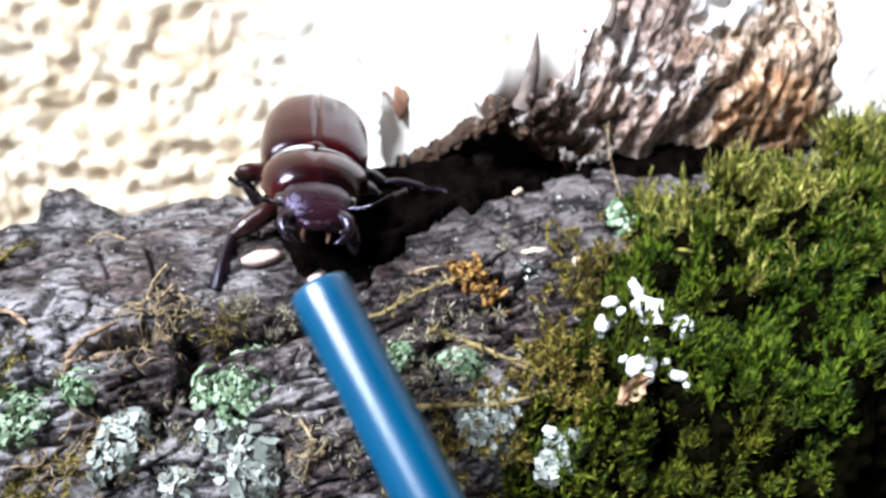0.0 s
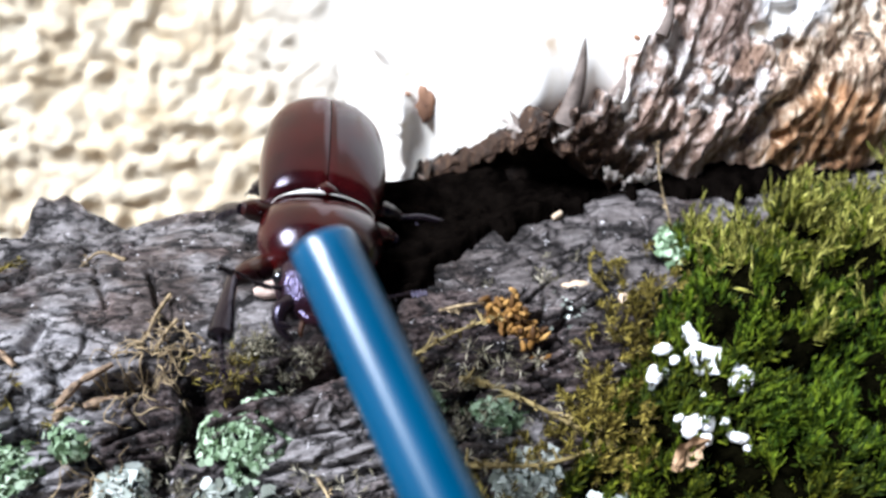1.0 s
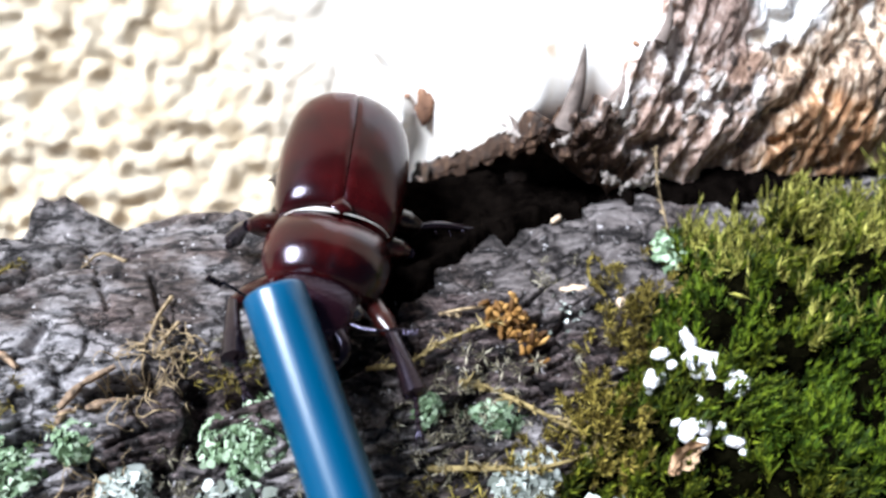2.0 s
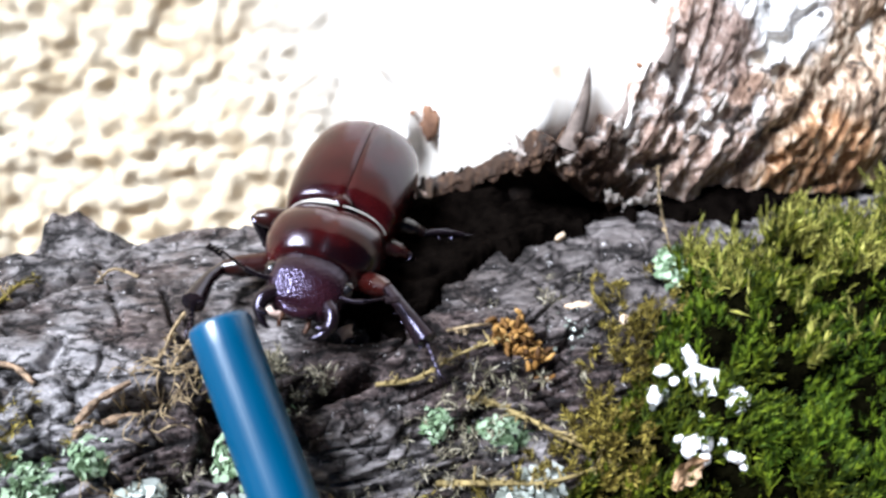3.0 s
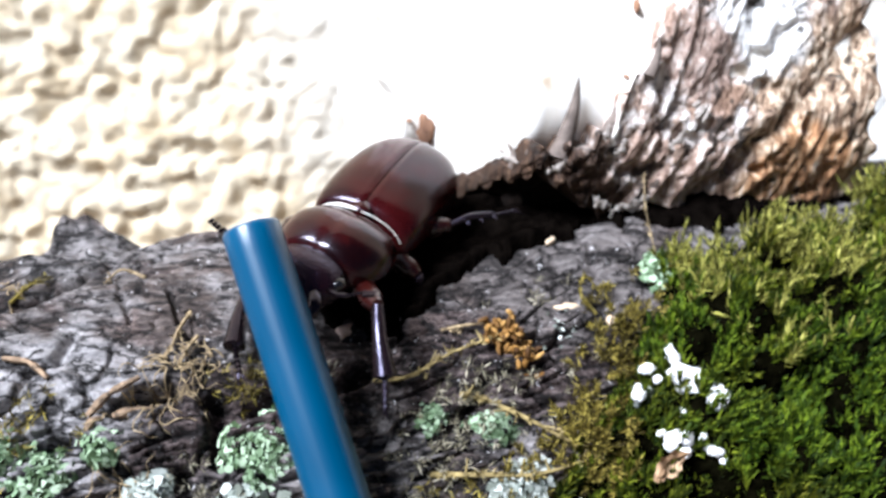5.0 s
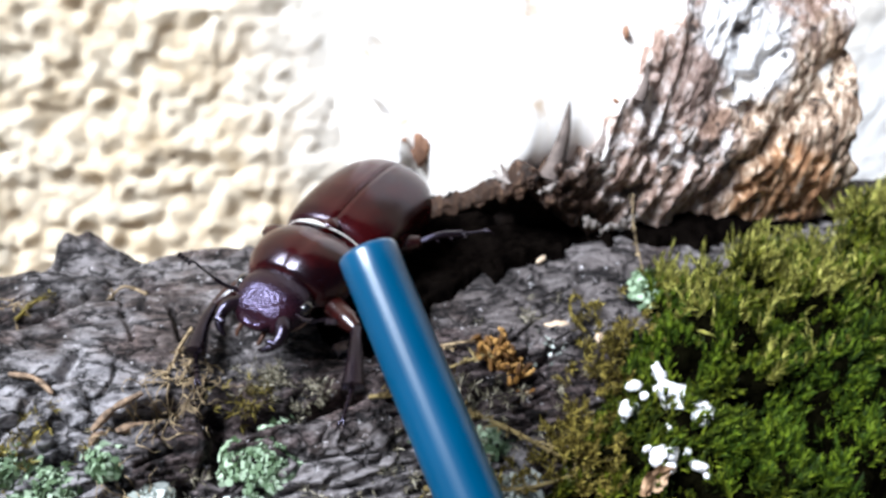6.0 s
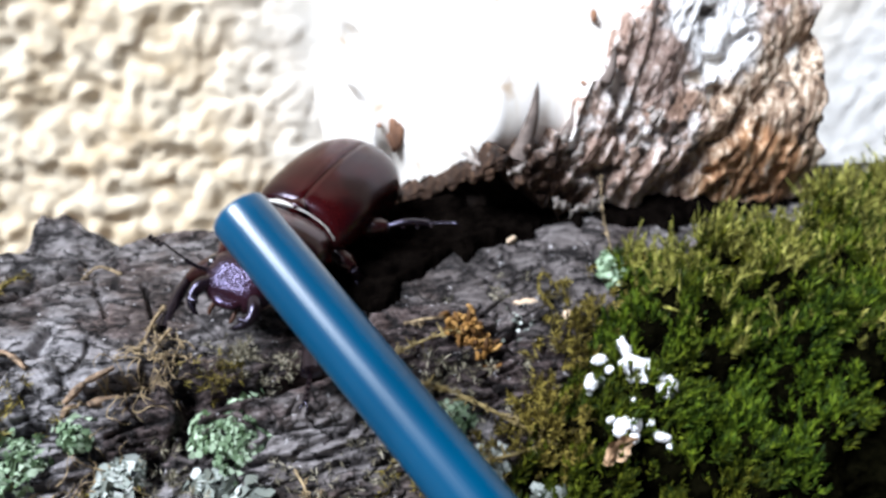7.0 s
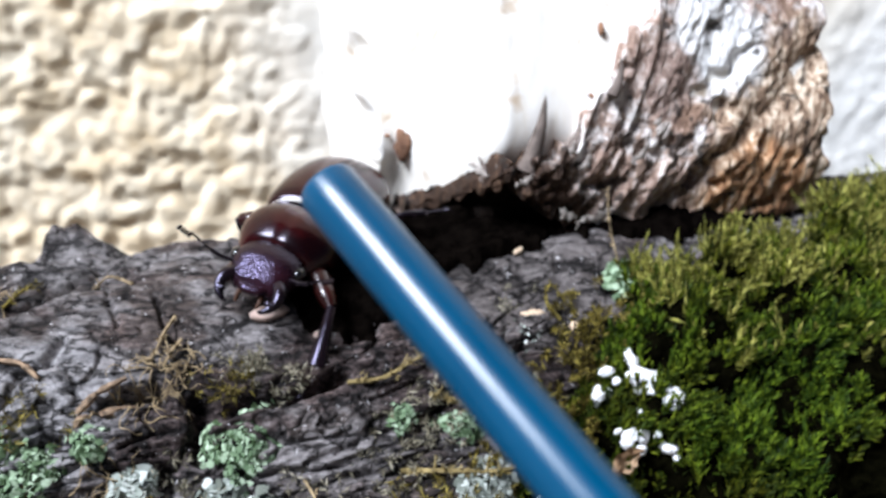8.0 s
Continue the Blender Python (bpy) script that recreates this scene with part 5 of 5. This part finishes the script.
    part("lip", limb([(21.2, -2.6, 5.2), (22.4, -1.2, 5.0), (22.4, 1.2, 5.0), (21.2, 2.6, 5.2)], [0.7, 0.9, 0.9, 0.7]), HEAD, head)
    for side in (1, -1):
        part("eye", ball(np.array((16.4, 5.8 * side, 6.6)) * SIZE, np.array((1.5, 1.1, 1.2)) * SIZE, 9, 14), EYE_BLACK, head, "black eye")
        part("palp", limb([(21.4, 1.7 * side, 4.2), (23.0, 2.1 * side, 3.4), (23.8, 1.9 * side, 2.6)], [0.45, 0.4, 0.3], 7), AMBER, head, "amber mouth feeler")
        jaw = limb([(20.0, 3.8 * side, 5.6), (21.6, 5.0 * side, 5.6), (23.0, 5.3 * side, 4.9), (24.4, 4.7 * side, 4.1), (25.2, 3.6 * side, 3.5), (25.3, 2.8 * side, 3.3)],
                   [1.35, 1.2, 1.0, 0.75, 0.45, 0.1], 11)
        tooth = limb([(24.0, 5.1 * side, 4.6), (24.3, 4.0 * side, 4.8), (24.4, 3.5 * side, 5.0)], [0.8, 0.5, 0.1], 7)
        part("mandible", merge(jaw, tooth), LIMB, head, "dark curved toothed jaw")
        scape = limb([(18.6, 5.4 * side, 6.6), (19.4, 7.2 * side, 7.2), (19.8, 9.0 * side, 8.0)], [0.40, 0.36, 0.45], 7)
        whip = [limb([(19.8 + 0.2 * k, (9.0 + 0.55 * k) * side, 8.0 + 0.5 * k), (19.95 + 0.2 * k, (9.45 + 0.55 * k) * side, 8.4 + 0.5 * k)], [0.19, 0.27], 6) for k in range(6)]
        club = [limb([(21.0 + 0.2 * k, (12.2 + 0.5 * k) * side, 10.9 + 0.4 * k), (21.7 + 0.2 * k, (12.4 + 0.5 * k) * side, 10.6 + 0.4 * k)], [0.28, 0.36], 6) for k in range(4)]
        part("antenna", merge(scape, *whip, *club), LIMB, head, "thin black elbowed feeler")
    legs = {}
    for side, tag in ((1, "left"), (-1, "right")):
        legs[tag, "front"] = build_leg(root, side, (9.5, 5.2, 3.6), (3.9, 9.6, 0.6), (11.4, 13.4, -6.0), (14.5, 13.8, -10.0), 5, 1.8)
    legs["right", "middle"] = build_leg(root, -1, (-1.5, 6.0, 3.8), (1.6, 7.4, 2.6), (-1.0, 9.6, -5.5), (-2.5, 10.5, -10.5), 3)
    legs["left", "middle"] = build_leg(root, 1, (-1.5, 6.0, 3.2), (1.0, 6.2, -1.0), (-0.5, 8.2, -7.0), (-2.0, 9.5, -10.5), 3)
    legs["right", "hind"] = build_leg(root, -1, (-8.0, 5.0, 3.4), (-3.5, 3.0, -0.5), (-8.0, 4.5, -6.5), (-10.5, 5.5, -9.5), 3)
    legs["left", "hind"] = build_leg(root, 1, (-8.0, 5.8, 3.4), (-4.0, 7.2, -0.2), (-9.5, 11.5, -3.6), (-12.5, 13.5, -5.8), 3, 0.7, 0.62)
    return root, fore, head, legs


# ---- the blue tube that pokes the beetle: its axis is z, its blunt end at the origin ----
def build_tube():
    root = tagged(new("plastic_tube"), "slim glossy teal-blue plastic tube with a blunt rounded end", "tube")
    r = 0.00450

    def lathe(profile, sides=48):
        ang = np.linspace(0, 2 * np.pi, sides, endpoint=False)
        pr = np.asarray(profile)
        v = np.stack([pr[:, :1] * np.cos(ang), pr[:, :1] * np.sin(ang), np.repeat(pr[:, 1:], sides, 1)], -1)
        return Shape().add(v, grid_faces(len(pr), sides, True))

    part("barrel", lathe([(r * 0.86, 0.0002), (r * 0.92, 0.0), (r * 0.97, 0.0002), (r, 0.0007), (r, 0.004), (r, 0.0155), (r, 0.0160), (r, 0.06), (r, 0.145), (r * 0.9, 0.146), (0.0002, 0.146)]), TUBE, root)
    part("end_plug", lathe([(0.0001, 0.0005), (r * 0.5, 0.0005), (r * 0.86, 0.0006), (r * 0.86, 0.0002)]), TUBE, root, "flat closed end")
    return root


beetle, beetle_fore, beetle_head, beetle_legs = build_beetle()
blue_tube = build_tube()


# ---- what moves ----
TUBE_ROWS = [
    (0.0, -0.01825, 0.11152, 0.11312, -142.44, 37.18, 180.0),
    (0.1, -0.01303, 0.11107, 0.11708, -142.39, 29.38, 180.0),
    (0.2, -0.02026, 0.11255, 0.11945, -144.17, 31.37, 180.0),
    (0.3, -0.01932, 0.11397, 0.12072, -143.46, 26.73, 180.0),
    (0.4, -0.02058, 0.11273, 0.11966, -142.79, 28.08, 180.0),
    (0.5, -0.01536, 0.11317, 0.12419, -143.73, 28.72, 180.0),
    (0.6, -0.01018, 0.1056, 0.13387, -150.07, 24.96, 180.0),
    (0.7, -0.01089, 0.10398, 0.14171, -145.03, 29.03, 180.0),
    (0.8, -0.023, 0.10811, 0.13579, -146.14, 29.01, 180.0),
    (0.9, -0.02463, 0.11763, 0.12701, -143.96, 29.45, 180.0),
    (1.0, -0.02186, 0.11745, 0.12481, -142.7, 35.13, 180.0),
    (1.1, -0.01405, 0.12448, 0.11739, -137.0, 33.09, 180.0),
    (1.2, -0.01063, 0.12248, 0.11317, -135.54, 31.17, 180.0),
    (2.3, -0.03422, 0.12154, 0.12045, -148.01, 28.59, 180.0),
    (2.4, -0.02394, 0.11963, 0.12414, -149.67, 24.49, 180.0),
    (2.5, -0.02004, 0.11886, 0.12288, -149.57, 27.21, 180.0),
    (2.6, -0.01525, 0.12288, 0.1181, -147.44, 25.15, 180.0),
    (2.7, -0.01505, 0.1226, 0.11818, -147.66, 27.32, 180.0),
    (2.8, -0.02483, 0.12296, 0.11933, -148.36, 28.38, 180.0),
    (2.9, -0.03497, 0.12216, 0.11806, -148.88, 32.93, 180.0),
    (3.0, -0.03948, 0.12007, 0.11452, -146.49, 30.88, 180.0),
    (3.1, -0.03548, 0.12302, 0.11279, -146.09, 31.37, 180.0),
    (3.2, -0.04075, 0.12149, 0.12273, -150.08, 30.68, 180.0),
    (3.3, -0.03841, 0.12105, 0.12413, -150.1, 28.91, 180.0),
    (3.4, -0.03391, 0.12121, 0.12111, -149.37, 30.11, 180.0),
    (3.5, -0.02483, 0.12337, 0.12198, -152.42, 26.96, 180.0),
    (3.6, -0.01988, 0.12301, 0.12145, -151.77, 24.0, 180.0),
    (3.7, -0.011, 0.12399, 0.11202, -149.2, 25.26, 180.0),
    (3.8, -0.02753, 0.1213, 0.11646, -151.24, 28.3, 180.0),
    (3.9, -0.03835, 0.12178, 0.11683, -149.18, 35.34, 180.0),
    (4.0, -0.02716, 0.12474, 0.11242, -146.28, 31.58, 180.0),
    (4.1, -0.02074, 0.12428, 0.11203, -145.31, 29.2, 180.0),
    (4.2, -0.02435, 0.12469, 0.1131, -143.0, 35.12, 180.0),
    (5.3, -0.04855, 0.12749, 0.12882, -152.87, 22.9, 180.0),
    (5.4, -0.06812, 0.12213, 0.12119, -148.5, 27.8, 180.0),
    (5.5, -0.0564, 0.12042, 0.12524, -152.7, 27.2, 180.0),
    (5.6, -0.03359, 0.11651, 0.13042, -147.33, 28.3, 180.0),
    (5.7, -0.02514, 0.11755, 0.12934, -146.82, 29.57, 180.0),
    (5.8, -0.01964, 0.11784, 0.13174, -147.38, 29.04, 180.0),
    (5.9, -0.01731, 0.11923, 0.13057, -146.6, 27.97, 180.0),
    (6.0, -0.01798, 0.11895, 0.13088, -144.27, 31.29, 180.0),
    (6.1, -0.02094, 0.11572, 0.13549, -143.85, 32.25, 180.0),
    (6.2, -0.02139, 0.10358, 0.14542, -157.81, 29.81, 180.0),
    (6.3, -0.02066, 0.10181, 0.14191, -151.84, 34.81, 180.0),
    (6.4, -0.01114, 0.09861, 0.14424, -146.31, 40.82, 180.0),
    (6.5, -0.01983, 0.09541, 0.14175, -145.53, 46.05, 180.0),
    (6.6, -0.0135, 0.09948, 0.13918, -142.12, 46.14, 180.0),
    (6.7, -0.02075, 0.10213, 0.14108, -148.36, 48.11, 180.0),
    (6.8, -0.02584, 0.10311, 0.1389, -149.51, 48.07, 180.0),
    (6.9, -0.02764, 0.10788, 0.13668, -149.62, 50.35, 180.0),
    (7.0, -0.03086, 0.11526, 0.13333, -148.6, 50.96, 180.0),
    (7.1, -0.02726, 0.11851, 0.13016, -147.96, 44.04, 180.0),
    (7.2, -0.02518, 0.11572, 0.13019, -150.54, 47.94, 180.0),
    (7.3, -0.02412, 0.11338, 0.13404, -151.95, 45.21, 180.0),
    (7.4, -0.02363, 0.11025, 0.13507, -153.58, 45.97, 180.0),
    (7.5, -0.02384, 0.10799, 0.13527, -150.13, 46.66, 180.0),
    (7.6, -0.02751, 0.11301, 0.13695, -147.59, 51.97, 180.0),
    (7.7, -0.02353, 0.1196, 0.13301, -138.72, 56.3, 180.0),
    (7.8, -0.02649, 0.09695, 0.15297, -146.88, 51.63, 180.0),
    (7.9, -0.02394, 0.10679, 0.14321, -140.03, 52.38, 180.0),
    (8.0, -0.02, 0.11392, 0.14054, -140.36, 53.6, 180.0),
]
# seconds, place, turn; then the degrees by which head and thorax turn and nod
BEETLE_ROWS = [
    (0, -0.02673, 0.16055, 0.11244, -7.29, 8.94, -83.18, 2.06, -2.65),
    (0.5, -0.02889, 0.16153, 0.11200, -14.28, 7.12, -84.65, 2.77, 0.49),
    (1, -0.02809, 0.15188, 0.11088, -11.07, 18.15, -83.81, 0.00, 0.00),
    (1.2, -0.02699, 0.15226, 0.11222, -10.84, 28.13, -80.26, -7.11, -8.99),
    (2.3, -0.02537, 0.14660, 0.11091, -17.77, 23.16, -101.69, -4.77, -5.11),
    (2.5, -0.02735, 0.14680, 0.11097, -23.32, 18.90, -108.16, -14.14, -4.74),
    (3, -0.02736, 0.15569, 0.11110, -12.15, 14.07, -98.71, -0.74, -2.61),
    (3.3, -0.02767, 0.15241, 0.11206, -10.90, 21.67, -100.31, 2.06, 1.05),
    (3.5, -0.02823, 0.14778, 0.11140, -23.60, 19.78, -102.83, -13.44, -9.49),
    (4, -0.02756, 0.15500, 0.11212, -15.22, 13.04, -98.53, 1.00, -4.50),
    (4.2, -0.02668, 0.15469, 0.11227, -16.56, 14.24, -88.22, -3.17, -8.05),
    (5.3, -0.02252, 0.15204, 0.11183, -10.92, 9.49, -119.64, -2.22, -3.04),
    (5.5, -0.02801, 0.15453, 0.11257, -17.32, 9.40, -121.11, 7.38, -2.43),
    (6, -0.02793, 0.15199, 0.11228, -10.86, 8.77, -115.15, 0.84, 2.71),
    (6.5, -0.02802, 0.15361, 0.11189, -6.29, 9.39, -113.29, -2.71, 6.96),
    (7, -0.02883, 0.15360, 0.11187, -12.41, 10.90, -114.91, 2.83, 1.88),
    (7.5, -0.02909, 0.15528, 0.11223, -16.45, 6.52, -101.27, -3.72, 4.69),
    (8, -0.02973, 0.16047, 0.11139, -10.71, 0.72, -104.41, -2.08, 9.04),
]

# seconds; then the degrees by which each thigh turns at its hip and each shin at its knee
LEG_ROWS = {
    ("right", "front"): [(0, 36, 1, 4, -9, -16, -2), (0.5, 44, -3, 5, -12, -23, 0), (1, -2, -15, 27, -11, -21, -1), (2.5, 10, -27, 24, -2, -31, 15), (3, 22, -19, -5, 2, -31, 19),
        (3.5, 2, -30, 8, 5, -30, 21), (4, 17, -21, 6, 1, -27, 15), (5.5, 45, -16, 27, -2, -22, 8), (6, 40, -15, 22, -3, -23, 9), (6.5, 47, 2, -1, 8, -20, 20),
        (7, 46, -3, 4, 4, -18, 14), (7.5, 61, 4, -5, 1, -23, 13), (8, 65, 3, 5, -11, -22, -3)],
    ("right", "middle"): [(0, 17, -14, 0, 34, -9, -9), (0.5, 25, -5, -2, 24, -4, -6), (1, -7, 15, 13, 10, 13, -4), (2.5, 12, 2, 15, 0, -3, 2), (3, 18, -2, 10, 19, -1, -5),
        (3.5, 41, 8, -7, 5, -2, -1), (4, 23, -2, 10, 13, -3, -3), (5.5, 38, 8, -7, 5, -1, -1), (6.5, 20, 4, -17, 2, 0, 0), (8, 29, 6, -5, 1, 0, 0)],
    ("left", "front"): [(0, -65, -6, -12, 25, -41, 5), (1, -11, -23, -59, 33, -39, 20), (3, 28, -4, -22, 15, 1, 26), (4, 33, 8, -20, 13, 5, 24), (5.5, 11, 9, -21, 0, 8, 6),
        (6, -1, -7, -7, 13, -16, 6), (6.5, -13, -10, -19, 36, -42, 18), (8, -23, 4, -23, 13, -9, 12)],
    ("left", "hind"): [(0, -8, -3, -43, 25, 26, -10), (4, -9, 2, -12, 18, 22, 0), (5.5, 27, 12, 4, 13, 10, -12), (6, 20, 9, 1, 16, 12, -12), (6.5, 14, 8, -7, 17, 14, -13),
        (8, 24, 7, 2, 20, 13, -21)],
    ("right", "hind"): [(0, 0, 0, 6, 0, 0, 0), (4, -4, 4, 0, 0, 0, 0), (8, 0, 0, 6, 0, 0, 0)],
    ("left", "middle"): [(0, 0, 0, -8, 0, 0, 0), (2.5, 5, 4, 6, 0, 0, 0), (5.5, -4, -3, -6, 0, 0, 0), (8, 2, 3, 4, 0, 0, 0)],
}


def bent(turn, nod):
    """Head and thorax plate turn about the waist."""
    waist = Matrix.Translation(Vector((0.5, 0, 8.0)) * SIZE)
    return waist @ pose(0, 0, 0, 0, nod, turn) @ waist.inverted()


def motions():
    walk(blue_tube, [(t, pose(*row)) for t, *row in TUBE_ROWS])
    walk(beetle, [(t, pose(*row[:6])) for t, *row in BEETLE_ROWS])
    for piece in (beetle_fore, beetle_head):
        walk(piece, [(t, bent(row[6], row[7])) for t, *row in BEETLE_ROWS])
    for key, (leg, shin, toes, knee) in beetle_legs.items():
        rows = LEG_ROWS[key]
        hip, bend = Matrix.Translation(leg.location), Matrix.Translation(knee)
        walk(leg, [(t, hip @ pose(0, 0, 0, *row[:3])) for t, *row in rows])
        for piece in (shin, toes):
            walk(piece, [(t, bend @ pose(0, 0, 0, *row[3:]) @ bend.inverted()) for t, *row in rows])


motions()
